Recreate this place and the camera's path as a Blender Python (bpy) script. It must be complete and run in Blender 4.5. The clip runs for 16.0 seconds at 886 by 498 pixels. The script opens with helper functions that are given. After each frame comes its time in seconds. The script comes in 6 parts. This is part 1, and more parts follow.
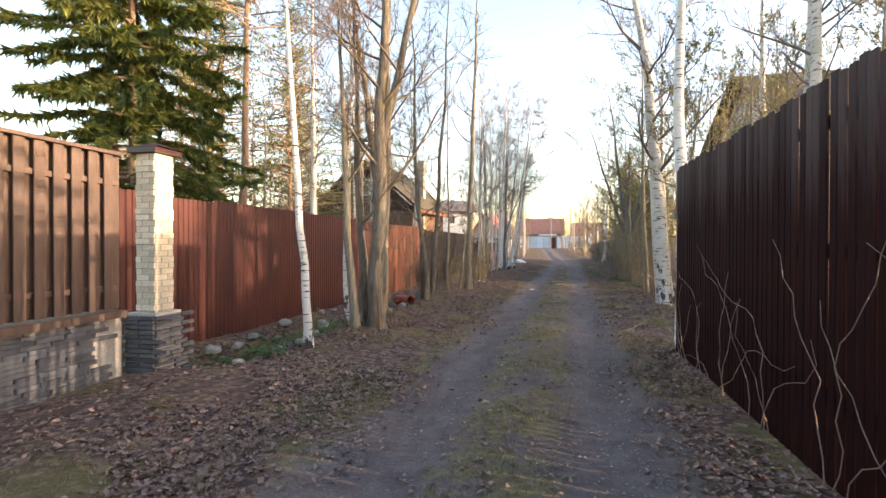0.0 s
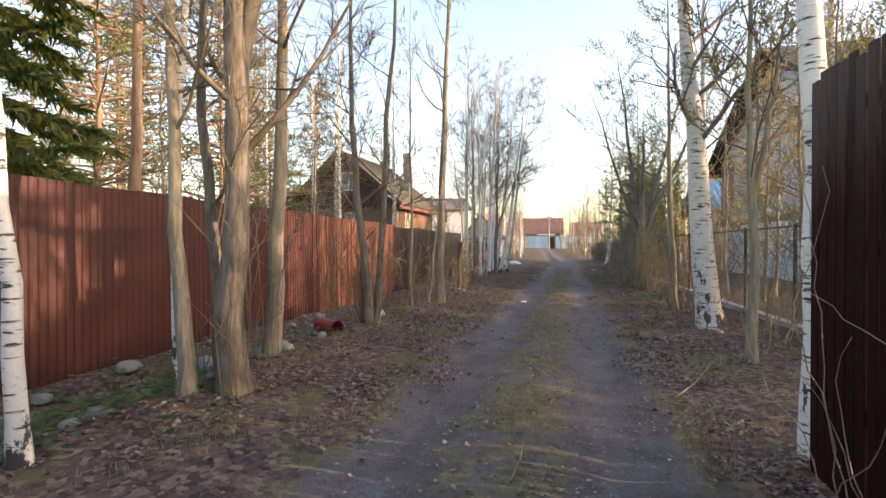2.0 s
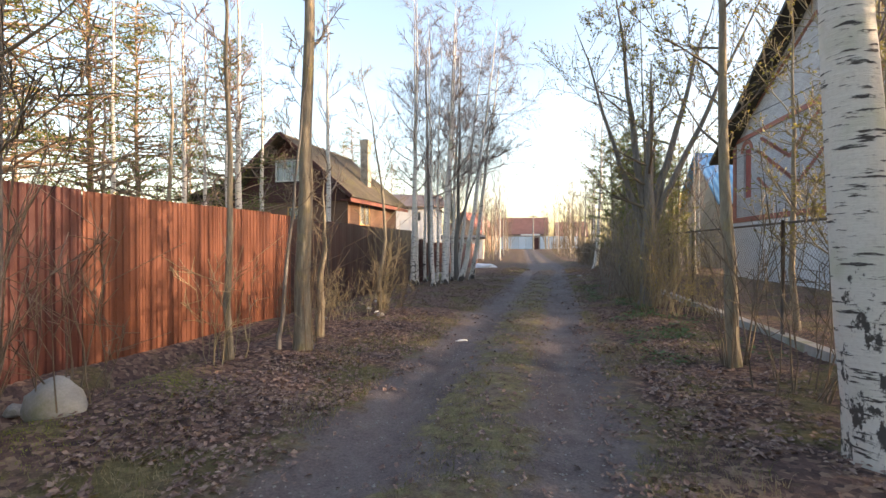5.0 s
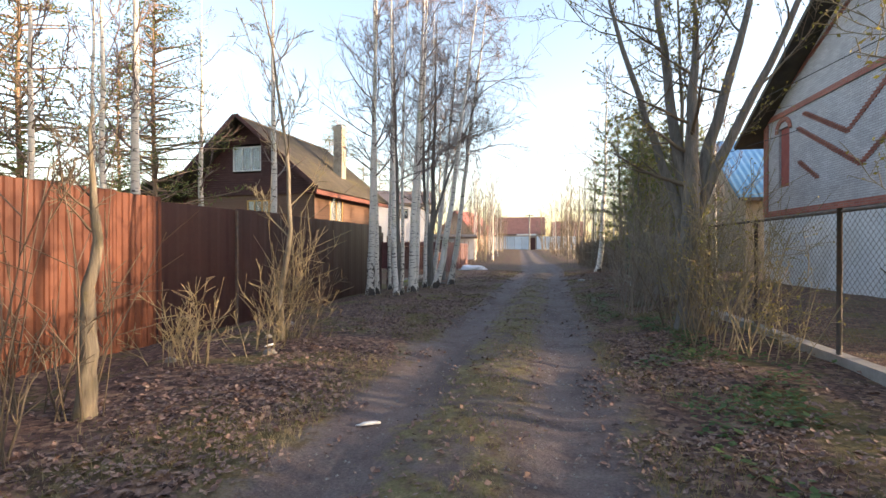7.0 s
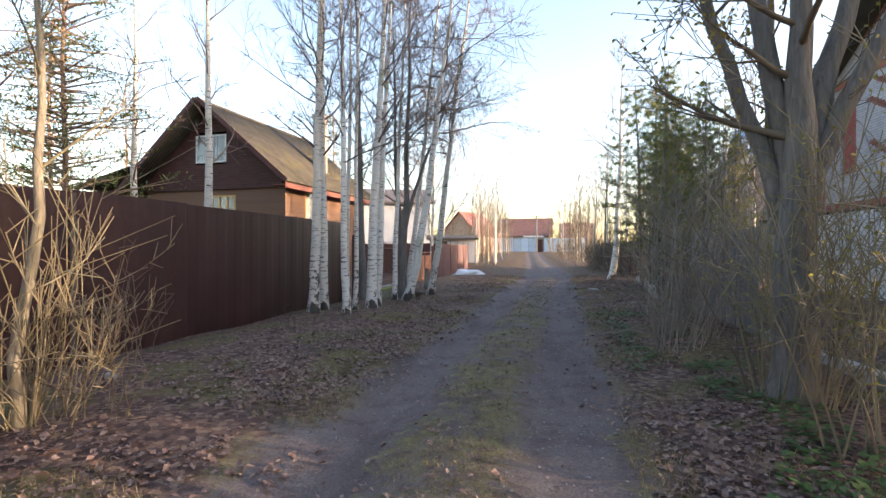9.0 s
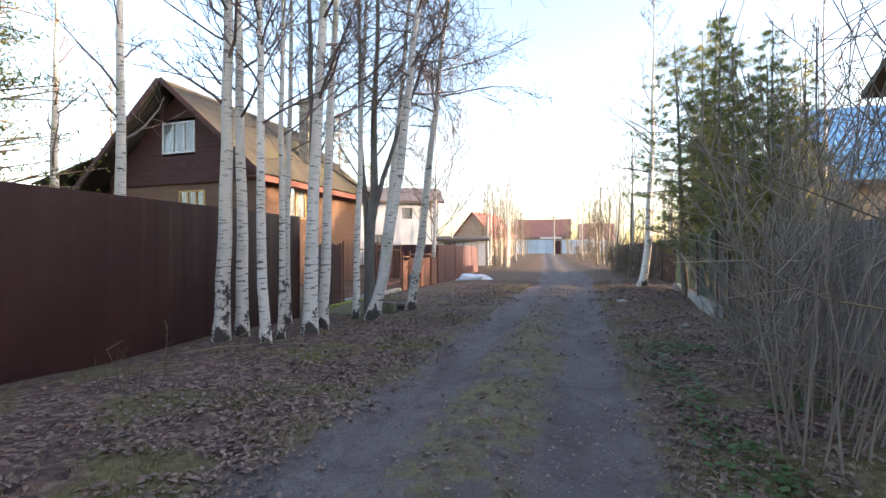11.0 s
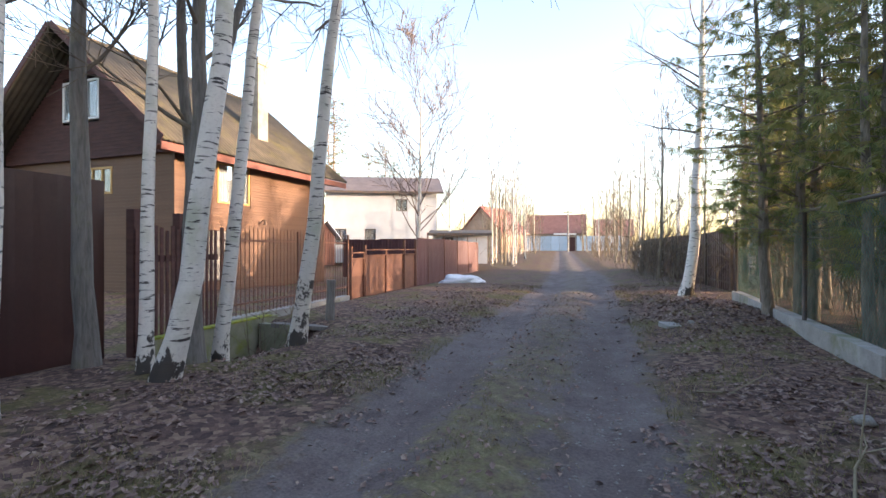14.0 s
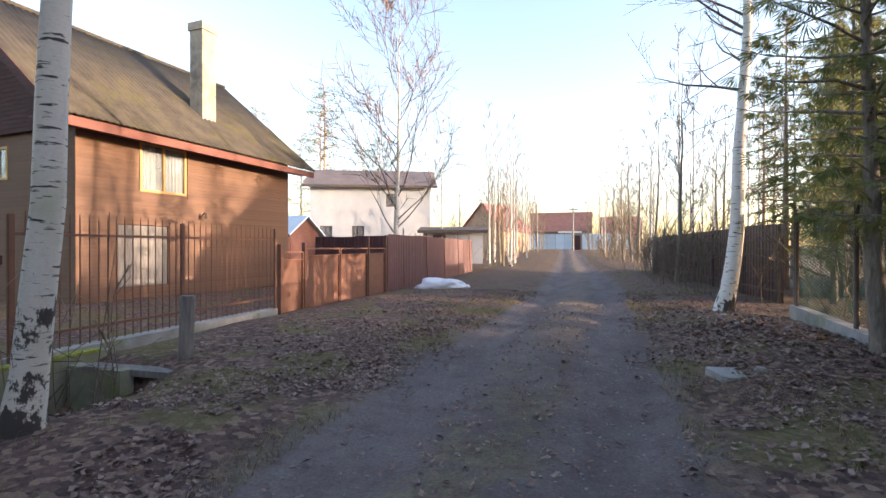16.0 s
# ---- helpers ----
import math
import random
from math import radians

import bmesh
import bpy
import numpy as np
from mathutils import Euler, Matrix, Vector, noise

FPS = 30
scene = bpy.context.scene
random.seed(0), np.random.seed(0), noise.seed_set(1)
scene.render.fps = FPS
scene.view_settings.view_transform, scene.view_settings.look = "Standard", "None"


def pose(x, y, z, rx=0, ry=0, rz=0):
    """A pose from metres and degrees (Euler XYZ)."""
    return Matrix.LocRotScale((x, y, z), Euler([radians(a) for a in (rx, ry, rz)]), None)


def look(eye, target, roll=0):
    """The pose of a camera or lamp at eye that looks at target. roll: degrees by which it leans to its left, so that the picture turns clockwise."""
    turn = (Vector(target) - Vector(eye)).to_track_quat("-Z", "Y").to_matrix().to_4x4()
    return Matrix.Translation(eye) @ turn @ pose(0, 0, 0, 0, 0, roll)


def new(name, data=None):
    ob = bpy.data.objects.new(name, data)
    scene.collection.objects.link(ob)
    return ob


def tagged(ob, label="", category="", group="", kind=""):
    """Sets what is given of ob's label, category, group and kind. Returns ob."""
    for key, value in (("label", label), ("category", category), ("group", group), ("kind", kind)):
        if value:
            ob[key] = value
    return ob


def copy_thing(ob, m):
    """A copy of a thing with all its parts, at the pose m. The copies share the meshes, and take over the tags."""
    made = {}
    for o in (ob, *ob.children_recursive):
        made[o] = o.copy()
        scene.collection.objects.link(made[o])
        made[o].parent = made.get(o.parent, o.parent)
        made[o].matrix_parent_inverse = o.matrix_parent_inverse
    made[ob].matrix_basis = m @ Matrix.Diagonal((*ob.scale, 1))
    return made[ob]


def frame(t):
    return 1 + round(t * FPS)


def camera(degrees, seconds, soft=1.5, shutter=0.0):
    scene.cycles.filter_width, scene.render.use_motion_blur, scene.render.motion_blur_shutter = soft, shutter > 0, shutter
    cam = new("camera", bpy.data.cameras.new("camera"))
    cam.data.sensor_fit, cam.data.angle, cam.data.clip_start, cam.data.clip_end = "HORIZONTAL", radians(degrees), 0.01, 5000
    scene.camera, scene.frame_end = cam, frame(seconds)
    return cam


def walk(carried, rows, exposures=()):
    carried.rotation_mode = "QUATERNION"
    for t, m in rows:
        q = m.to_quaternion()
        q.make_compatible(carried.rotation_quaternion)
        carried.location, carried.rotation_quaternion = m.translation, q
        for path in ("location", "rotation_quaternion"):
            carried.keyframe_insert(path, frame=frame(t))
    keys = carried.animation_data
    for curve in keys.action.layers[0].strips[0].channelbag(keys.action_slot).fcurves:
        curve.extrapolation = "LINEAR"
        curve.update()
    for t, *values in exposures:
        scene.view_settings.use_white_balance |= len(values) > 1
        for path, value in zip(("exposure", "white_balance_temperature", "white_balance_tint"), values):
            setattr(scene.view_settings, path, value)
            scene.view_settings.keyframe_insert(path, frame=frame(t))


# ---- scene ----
cam = camera(85.4, 16.0)
PATH = [
    (0.0, pose(0.008, -0.005, 1.575, 89.57, -0.08, 12.91)),
    (0.5, pose(-0.087, 0.929, 1.579, 89.61, -0.07, 13.51)),
    (1.0, pose(-0.149, 1.896, 1.576, 89.59, -0.06, 13.74)),
    (1.5, pose(-0.059, 2.881, 1.574, 89.63, -0.05, 13.67)),
    (2.0, pose(0.050, 3.888, 1.569, 89.59, -0.02, 12.76)),
    (2.5, pose(0.207, 4.827, 1.575, 89.70, -0.01, 12.18)),
    (3.0, pose(0.315, 5.800, 1.581, 89.68, 0.01, 12.01)),
    (3.5, pose(0.367, 6.746, 1.585, 89.67, 0.07, 11.92)),
    (4.0, pose(0.444, 7.726, 1.598, 89.63, 0.11, 11.34)),
    (6.5, pose(0.607, 12.717, 1.476, 89.77, -0.02, 11.09)),
    (7.0, pose(0.661, 13.725, 1.486, 89.74, -0.02, 10.87)),
    (7.5, pose(0.682, 14.610, 1.489, 89.83, -0.02, 11.07)),
    (8.0, pose(0.795, 15.522, 1.489, 89.88, -0.04, 11.14)),
    (10.5, pose(0.955, 20.011, 1.438, 90.24, -0.00, 13.48)),
    (11.0, pose(0.995, 20.871, 1.442, 90.27, 0.06, 13.92)),
    (11.5, pose(1.020, 21.779, 1.437, 90.09, 0.01, 14.66)),
    (12.0, pose(1.037, 22.622, 1.417, 90.00, 0.00, 15.08)),
    (12.5, pose(1.029, 23.514, 1.383, 89.89, -0.03, 15.26)),
    (13.0, pose(1.033, 24.355, 1.359, 89.92, -0.08, 15.49)),
    (13.5, pose(1.104, 25.227, 1.350, 89.83, -0.04, 15.58)),
    (14.0, pose(1.142, 26.092, 1.350, 89.94, -0.01, 15.64)),
    (14.5, pose(1.208, 26.909, 1.367, 89.95, -0.04, 15.21)),
    (15.0, pose(1.205, 27.737, 1.351, 89.96, -0.04, 15.35)),
    (15.5, pose(1.256, 28.570, 1.333, 89.84, -0.04, 15.68)),
    (16.0, pose(1.254, 29.424, 1.347, 89.77, -0.02, 16.30)),
]
walk(cam, PATH, [(0.0, 2.65, 7000, 20), (3.5, 2.38, 6900, 20), (7.5, 2.35, 6700, 20), (10.5, 2.65, 6400, 20), (14.5, 2.65, 6400, 21), (16.0, 2.4, 6400, 22)])

# ---- world, sun ----
SUN_EL, SUN_AZ = radians(8.0), radians(88.0)      # azimuth from +y towards +x
world = bpy.data.worlds.new("sky")
scene.world = world
world.use_nodes = True
wn = world.node_tree
sky = wn.nodes.new("ShaderNodeTexSky")
sky.sky_type, sky.sun_disc = "NISHITA", False
sky.sun_elevation, sky.sun_rotation = SUN_EL, SUN_AZ
sky.air_density, sky.dust_density, sky.ozone_density = 1.0, 1.8, 1.0
wn.links.new(sky.outputs[0], wn.nodes["Background"].inputs[0])
wn.nodes["Background"].inputs[1].default_value = 0.15
sun_data = bpy.data.lights.new("sun", "SUN")
sun_data.energy, sun_data.angle, sun_data.color = 2.0, radians(0.6), (1.0, 0.78, 0.52)
sun = new("sun", sun_data)
sun_dir = Vector((math.sin(SUN_AZ) * math.cos(SUN_EL), math.cos(SUN_AZ) * math.cos(SUN_EL), math.sin(SUN_EL)))
sun.matrix_world = look(sun_dir * 60, (0, 0, 0))


# ---- materials ----
def nodes_of(m):
    m.use_nodes = True
    nt = m.node_tree
    return nt, nt.nodes["Principled BSDF"]


def math_node(nt, op, a, b=None, c=None, clamp=False):
    n = nt.nodes.new("ShaderNodeMath")
    n.operation, n.use_clamp = op, clamp
    for i, v in enumerate((a, b, c)):
        if v is None:
            continue
        if isinstance(v, (int, float)):
            n.inputs[i].default_value = v
        else:
            nt.links.new(v, n.inputs[i])
    return n.outputs[0]


def noise_node(nt, vec, scale, detail=4.0, rough=0.6, distortion=0.0):
    n = nt.nodes.new("ShaderNodeTexNoise")
    n.inputs["Scale"].default_value, n.inputs["Detail"].default_value = scale, detail
    n.inputs["Roughness"].default_value, n.inputs["Distortion"].default_value = rough, distortion
    if vec is not None:
        nt.links.new(vec, n.inputs["Vector"])
    return n.outputs[0]


def scaled(nt, vec, sx, sy, sz):
    n = nt.nodes.new("ShaderNodeMapping")
    n.inputs["Scale"].default_value = (sx, sy, sz)
    nt.links.new(vec, n.inputs["Vector"])
    return n.outputs[0]


def ramp(nt, fac, stops):
    n = nt.nodes.new("ShaderNodeValToRGB")
    el = n.color_ramp.elements
    while len(el) < len(stops):
        el.new(0.5)
    for e, (p, c) in zip(el, stops):
        e.position, e.color = p, (*c, 1)
    nt.links.new(fac, n.inputs[0])
    return n.outputs[0]


def mixc(nt, fac, a, b, mode="MIX"):
    n = nt.nodes.new("ShaderNodeMix")
    n.data_type, n.blend_type = "RGBA", mode
    for sock, v in ((n.inputs[0], fac), (n.inputs[6], a), (n.inputs[7], b)):
        if isinstance(v, (int, float)):
            sock.default_value = v
        elif isinstance(v, tuple):
            sock.default_value = (*v, 1)
        else:
            nt.links.new(v, sock)
    return n.outputs[2]


def smooth(nt, v, lo, hi):
    n = nt.nodes.new("ShaderNodeMapRange")
    n.interpolation_type = "SMOOTHSTEP"
    n.inputs[1].default_value, n.inputs[2].default_value = lo, hi
    nt.links.new(v, n.inputs[0])
    return n.outputs[0]


def bump(nt, bsdf, h, strength, dist=0.02):
    n = nt.nodes.new("ShaderNodeBump")
    n.inputs["Strength"].default_value, n.inputs["Distance"].default_value = strength, dist
    nt.links.new(h, n.inputs["Height"])
    nt.links.new(n.outputs[0], bsdf.inputs["Normal"])


def coords(nt, world_space=False):
    if world_space:
        return nt.nodes.new("ShaderNodeNewGeometry").outputs["Position"]
    return nt.nodes.new("ShaderNodeTexCoord").outputs["Object"]


def surface(name, c1, c2, scale=4.0, stretch=(1, 1, 1), rough=0.8, metal=0.0, grain=60.0, bumpy=0.3, dirt=None, dirt_amount=0.5,
            vary=0.25, world_space=False, trans=0.0):
    """Two colours mixed by coarse noise, fine grain, stains of a third colour, and a change of value from piece to piece."""
    m = bpy.data.materials.new(name)
    nt, b = nodes_of(m)
    v = scaled(nt, coords(nt, world_space), *stretch)
    big, fine = noise_node(nt, v, scale, 5), noise_node(nt, v, grain, 3)
    col = ramp(nt, big, [(0.3, c1), (0.7, c2)])
    if dirt:
        col = mixc(nt, math_node(nt, "MULTIPLY", smooth(nt, noise_node(nt, coords(nt, world_space), scale * 0.45, 6, 0.7), 0.48, 0.7), dirt_amount), col, dirt)
    info = nt.nodes.new("ShaderNodeObjectInfo").outputs["Random"]
    val = math_node(nt, "ADD", math_node(nt, "MULTIPLY", info, vary), math_node(nt, "MULTIPLY_ADD", fine, 0.5, 0.75 - vary / 2))
    col = mixc(nt, 1.0, col, val, "MULTIPLY")
    nt.links.new(col, b.inputs["Base Color"])
    b.inputs["Roughness"].default_value, b.inputs["Metallic"].default_value = rough, metal
    if trans:
        b.inputs["Transmission Weight"].default_value = trans
    bump(nt, b, math_node(nt, "ADD", big, math_node(nt, "MULTIPLY", fine, 0.5)), bumpy, 0.01)
    return m


def birch_bark(name, white=(0.72, 0.68, 0.62), green=(0.42, 0.43, 0.30), black_to=1.3):
    m = bpy.data.materials.new(name)
    nt, b = nodes_of(m)
    co = coords(nt)
    sep = nt.nodes.new("ShaderNodeSeparateXYZ")
    nt.links.new(co, sep.inputs[0])
    lines = noise_node(nt, scaled(nt, co, 5, 5, 32), 1.0, 4, 0.6)
    patches = noise_node(nt, scaled(nt, co, 5, 5, 3.2), 1.0, 5, 0.7)
    tint = noise_node(nt, co, 1.6, 3)
    col = mixc(nt, smooth(nt, tint, 0.5, 0.75), white, green)
    col = mixc(nt, math_node(nt, "MULTIPLY", smooth(nt, noise_node(nt, co, 40, 3), 0.45, 0.8), 0.35), col, (0.38, 0.33, 0.29))
    col = mixc(nt, smooth(nt, lines, 0.568, 0.64), col, (0.05, 0.042, 0.038))
    # old black furrowed bark at the foot
    limit = math_node(nt, "MULTIPLY_ADD", smooth(nt, sep.outputs[2], 0.0, black_to), 0.3, 0.47)
    old = smooth(nt, math_node(nt, "SUBTRACT", patches, limit), 0.0, 0.05)
    col = mixc(nt, old, col, (0.06, 0.052, 0.047))
    nt.links.new(col, b.inputs["Base Color"])
    b.inputs["Roughness"].default_value = 0.75
    bump(nt, b, math_node(nt, "ADD", lines, patches), 0.5, 0.015)
    return m


def grey_bark(name, c1, c2, moss=(0.22, 0.2, 0.05), moss_amount=0.5):
    m = bpy.data.materials.new(name)
    nt, b = nodes_of(m)
    co = coords(nt)
    ridge = noise_node(nt, scaled(nt, co, 22, 22, 3.5), 1.0, 5, 0.65, 0.6)
    spots = noise_node(nt, co, 2.2, 5, 0.7)
    col = ramp(nt, ridge, [(0.3, c1), (0.68, c2)])
    col = mixc(nt, math_node(nt, "MULTIPLY", smooth(nt, spots, 0.5, 0.72), moss_amount), col, moss)
    nt.links.new(col, b.inputs["Base Color"])
    b.inputs["Roughness"].default_value = 0.9
    bump(nt, b, ridge, 0.9, 0.02)
    return m


def leafy(name, cols, scale=9.0, rough=0.7, trans=0.0):
    """Leaves and blades: colour changes from one to the next with its place."""
    m = bpy.data.materials.new(name)
    nt, b = nodes_of(m)
    p = coords(nt, True)
    w = nt.nodes.new("ShaderNodeTexVoronoi")
    w.inputs["Scale"].default_value = scale
    nt.links.new(p, w.inputs["Vector"])
    sep = nt.nodes.new("ShaderNodeSeparateColor")
    nt.links.new(w.outputs["Color"], sep.inputs[0])
    f = math_node(nt, "ADD", math_node(nt, "MULTIPLY", sep.outputs[0], 0.6), math_node(nt, "MULTIPLY", noise_node(nt, p, 1.1, 3), 0.45))
    col = ramp(nt, f, [(0.12 + 0.76 * i / (len(cols) - 1), c) for i, c in enumerate(cols)])
    nt.links.new(col, b.inputs["Base Color"])
    b.inputs["Roughness"].default_value = rough
    if trans:
        t = nt.nodes.new("ShaderNodeBsdfTranslucent")
        nt.links.new(col, t.inputs[0])
        mx = nt.nodes.new("ShaderNodeMixShader")
        mx.inputs[0].default_value = trans
        nt.links.new(b.outputs[0], mx.inputs[1])
        nt.links.new(t.outputs[0], mx.inputs[2])
        nt.links.new(mx.outputs[0], nt.nodes["Material Output"].inputs[0])
    return m


def road_mid(y):
    return -0.5 + 0.036 * min(max(y, -20), 45) - 0.036 * min(max(y - 50, 0), 90)


def ground_material():
    m = bpy.data.materials.new("lane_ground")
    nt, b = nodes_of(m)
    p = coords(nt, True)
    sep = nt.nodes.new("ShaderNodeSeparateXYZ")
    nt.links.new(p, sep.inputs[0])
    n1, n2 = noise_node(nt, p, 0.9, 5, 0.65), noise_node(nt, p, 7, 5, 0.7)
    n3, n4 = noise_node(nt, p, 45, 4, 0.7), noise_node(nt, p, 2.6, 6, 0.75)
    yc = math_node(nt, "MINIMUM", math_node(nt, "MAXIMUM", sep.outputs[1], -20.0), 45.0)
    yf = math_node(nt, "MINIMUM", math_node(nt, "MAXIMUM", math_node(nt, "SUBTRACT", sep.outputs[1], 50.0), 0.0), 90.0)
    mid = math_node(nt, "SUBTRACT", math_node(nt, "MULTIPLY_ADD", yc, 0.036, -0.5), math_node(nt, "MULTIPLY", yf, 0.036))
    u = math_node(nt, "SUBTRACT", sep.outputs[0], mid)
    u = math_node(nt, "ADD", u, math_node(nt, "MULTIPLY_ADD", n1, 0.9, -0.45))
    u = math_node(nt, "ADD", u, math_node(nt, "MULTIPLY_ADD", n2, 0.8, -0.4))
    au = math_node(nt, "ABSOLUTE", u)
    rut = smooth(nt, math_node(nt, "ABSOLUTE", math_node(nt, "SUBTRACT", au, 0.85)), 0.52, 0.3)
    verge = smooth(nt, au, 1.2, 1.6)
    soil = ramp(nt, n4, [(0.3, (0.1, 0.078, 0.073)), (0.48, (0.145, 0.117, 0.112)), (0.6, (0.16, 0.135, 0.126)), (0.75, (0.215, 0.185, 0.172))])
    wet = smooth(nt, noise_node(nt, scaled(nt, p, 1.6, 0.35, 1), 1.0, 4, 0.6), 0.42, 0.64)
    soil = mixc(nt, math_node(nt, "MULTIPLY", wet, 0.5), soil, (0.085, 0.066, 0.062))
    strip = ramp(nt, n2, [(0.32, (0.075, 0.055, 0.04)), (0.45, (0.145, 0.112, 0.07)), (0.56, (0.16, 0.145, 0.07)), (0.7, (0.27, 0.215, 0.13))])
    # a mosaic of single leaves
    cell = nt.nodes.new("ShaderNodeTexVoronoi")
    cell.inputs["Scale"].default_value = 19.0
    cell.inputs["Randomness"].default_value = 1.0
    nt.links.new(p, cell.inputs["Vector"])
    cs = nt.nodes.new("ShaderNodeSeparateColor")
    nt.links.new(cell.outputs["Color"], cs.inputs[0])
    tone = math_node(nt, "ADD", math_node(nt, "MULTIPLY", cs.outputs[0], 0.7), math_node(nt, "MULTIPLY", n4, 0.3))
    leaves = ramp(nt, tone, [(0.15, (0.055, 0.037, 0.034)), (0.4, (0.1, 0.064, 0.056)), (0.62, (0.14, 0.088, 0.068)), (0.85, (0.23, 0.16, 0.115))])
    turf = smooth(nt, noise_node(nt, p, 0.8, 5, 0.65), 0.5, 0.6)
    leaves = mixc(nt, math_node(nt, "MULTIPLY", turf, 0.65), leaves, (0.12, 0.11, 0.042))
    fade = math_node(nt, "MULTIPLY_ADD", smooth(nt, sep.outputs[1], 37.0, 26.0), 0.75, 0.25)
    patch = math_node(nt, "MULTIPLY", smooth(nt, noise_node(nt, p, 1.5, 5, 0.7), 0.36, 0.56), fade)
    strip = mixc(nt, patch, soil, strip)
    col = mixc(nt, rut, strip, soil)
    col = mixc(nt, verge, col, leaves)
    col = mixc(nt, 1.0, col, math_node(nt, "MULTIPLY_ADD", n3, 1.5, 0.35), "MULTIPLY")
    nt.links.new(col, b.inputs["Base Color"])
    b.inputs["Roughness"].default_value = 0.95
    b.inputs["Specular IOR Level"].default_value = 0.15
    h = math_node(nt, "ADD", n3, math_node(nt, "MULTIPLY", n2, 0.5))
    h = math_node(nt, "ADD", h, math_node(nt, "MULTIPLY", math_node(nt, "MULTIPLY", cs.outputs[1], verge), 0.8))
    bump(nt, b, h, 0.6, 0.025)
    return m


def glass_material():
    m = bpy.data.materials.new("window_glass")
    nt, b = nodes_of(m)
    b.inputs["Base Color"].default_value = (0.8, 0.85, 0.88, 1)
    b.inputs["Roughness"].default_value, b.inputs["Transmission Weight"].default_value = 0.03, 0.85
    return m


def brick_material(name, c1, c2, mortar, w=0.25, h=0.075):
    m = bpy.data.materials.new(name)
    nt, b = nodes_of(m)
    co = coords(nt)
    sep = nt.nodes.new("ShaderNodeSeparateXYZ")
    nt.links.new(co, sep.inputs[0])
    cmb = nt.nodes.new("ShaderNodeCombineXYZ")
    nt.links.new(math_node(nt, "ADD", sep.outputs[0], sep.outputs[1]), cmb.inputs[0])
    nt.links.new(sep.outputs[2], cmb.inputs[1])
    br = nt.nodes.new("ShaderNodeTexBrick")
    nt.links.new(cmb.outputs[0], br.inputs["Vector"])
    for key, v in (("Scale", 1.0), ("Brick Width", w), ("Row Height", h), ("Mortar Size", 0.008)):
        br.inputs[key].default_value = v
    for key, c in (("Color1", c1), ("Color2", c2), ("Mortar", mortar)):
        br.inputs[key].default_value = (*c, 1)
    col = mixc(nt, 1.0, br.outputs[0], math_node(nt, "MULTIPLY_ADD", noise_node(nt, co, 1.3, 6, 0.7), 0.7, 0.6), "MULTIPLY")
    nt.links.new(col, b.inputs["Base Color"])
    b.inputs["Roughness"].default_value = 0.85
    bump(nt, b, math_node(nt, "SUBTRACT", 1.0, br.outputs[1]), 0.6, 0.01)
    return m


GROUND = ground_material()
BIRCH, BIRCH_OLD = birch_bark("birch_bark"), birch_bark("old_birch_bark", (0.62, 0.58, 0.52), black_to=2.6)
WILLOW = grey_bark("willow_bark", (0.06, 0.05, 0.04), (0.26, 0.22, 0.175), (0.26, 0.2, 0.05), 0.4)
ALDER = grey_bark("alder_bark", (0.13, 0.11, 0.085), (0.3, 0.26, 0.19), (0.3, 0.25, 0.08), 0.55)
MAPLE = grey_bark("maple_bark", (0.10, 0.095, 0.085), (0.23, 0.21, 0.19), (0.2, 0.2, 0.08), 0.3)
PINE_BARK = grey_bark("pine_bark", (0.15, 0.10, 0.07), (0.36, 0.25, 0.17), (0.3, 0.16, 0.07), 0.6)
TWIG = surface("twig_bark", (0.10, 0.075, 0.055), (0.2, 0.16, 0.11), 2, rough=0.85, bumpy=0.1)
HAZEL = surface("hazel_bark", (0.17, 0.145, 0.12), (0.3, 0.26, 0.21), 2, rough=0.8, bumpy=0.1)
TWIG_YELLOW = surface("shoot_bark", (0.17, 0.14, 0.08), (0.28, 0.235, 0.15), 2, rough=0.8, bumpy=0.1)
TWIG_BIRCH = surface("birch_twig", (0.12, 0.085, 0.075), (0.22, 0.165, 0.14), 2, rough=0.8, bumpy=0.1)
LEAF_LITTER = leafy("fallen_leaf", [(0.08, 0.05, 0.044), (0.15, 0.09, 0.075), (0.21, 0.135, 0.11), (0.34, 0.25, 0.19)], 30)
GRASS = leafy("dry_grass", [(0.10, 0.12, 0.03), (0.17, 0.155, 0.06), (0.26, 0.21, 0.11), (0.36, 0.3, 0.18)], 10, 0.8, 0.2)
GREEN = leafy("green_leaf", [(0.03, 0.07, 0.015), (0.06, 0.12, 0.03), (0.10, 0.17, 0.05)], 12, 0.6, 0.3)
SPRUCE = leafy("spruce_needles", [(0.05, 0.075, 0.015), (0.11, 0.14, 0.025), (0.22, 0.22, 0.045)], 5, 0.6, 0.3)
PINE = leafy("pine_needles", [(0.06, 0.085, 0.02), (0.12, 0.145, 0.035), (0.2, 0.19, 0.05)], 3, 0.6, 0.35)
THUJA = leafy("thuja_scales", [(0.06, 0.09, 0.03), (0.14, 0.17, 0.05), (0.23, 0.24, 0.075), (0.3, 0.22, 0.08)], 6, 0.65, 0.45)
BUD = leafy("young_leaf", [(0.2, 0.19, 0.03), (0.3, 0.27, 0.06), (0.26, 0.2, 0.08)], 8, 0.6, 0.4)
MOSS = leafy("moss", [(0.12, 0.15, 0.015), (0.22, 0.25, 0.03), (0.32, 0.33, 0.05)], 25, 0.9)
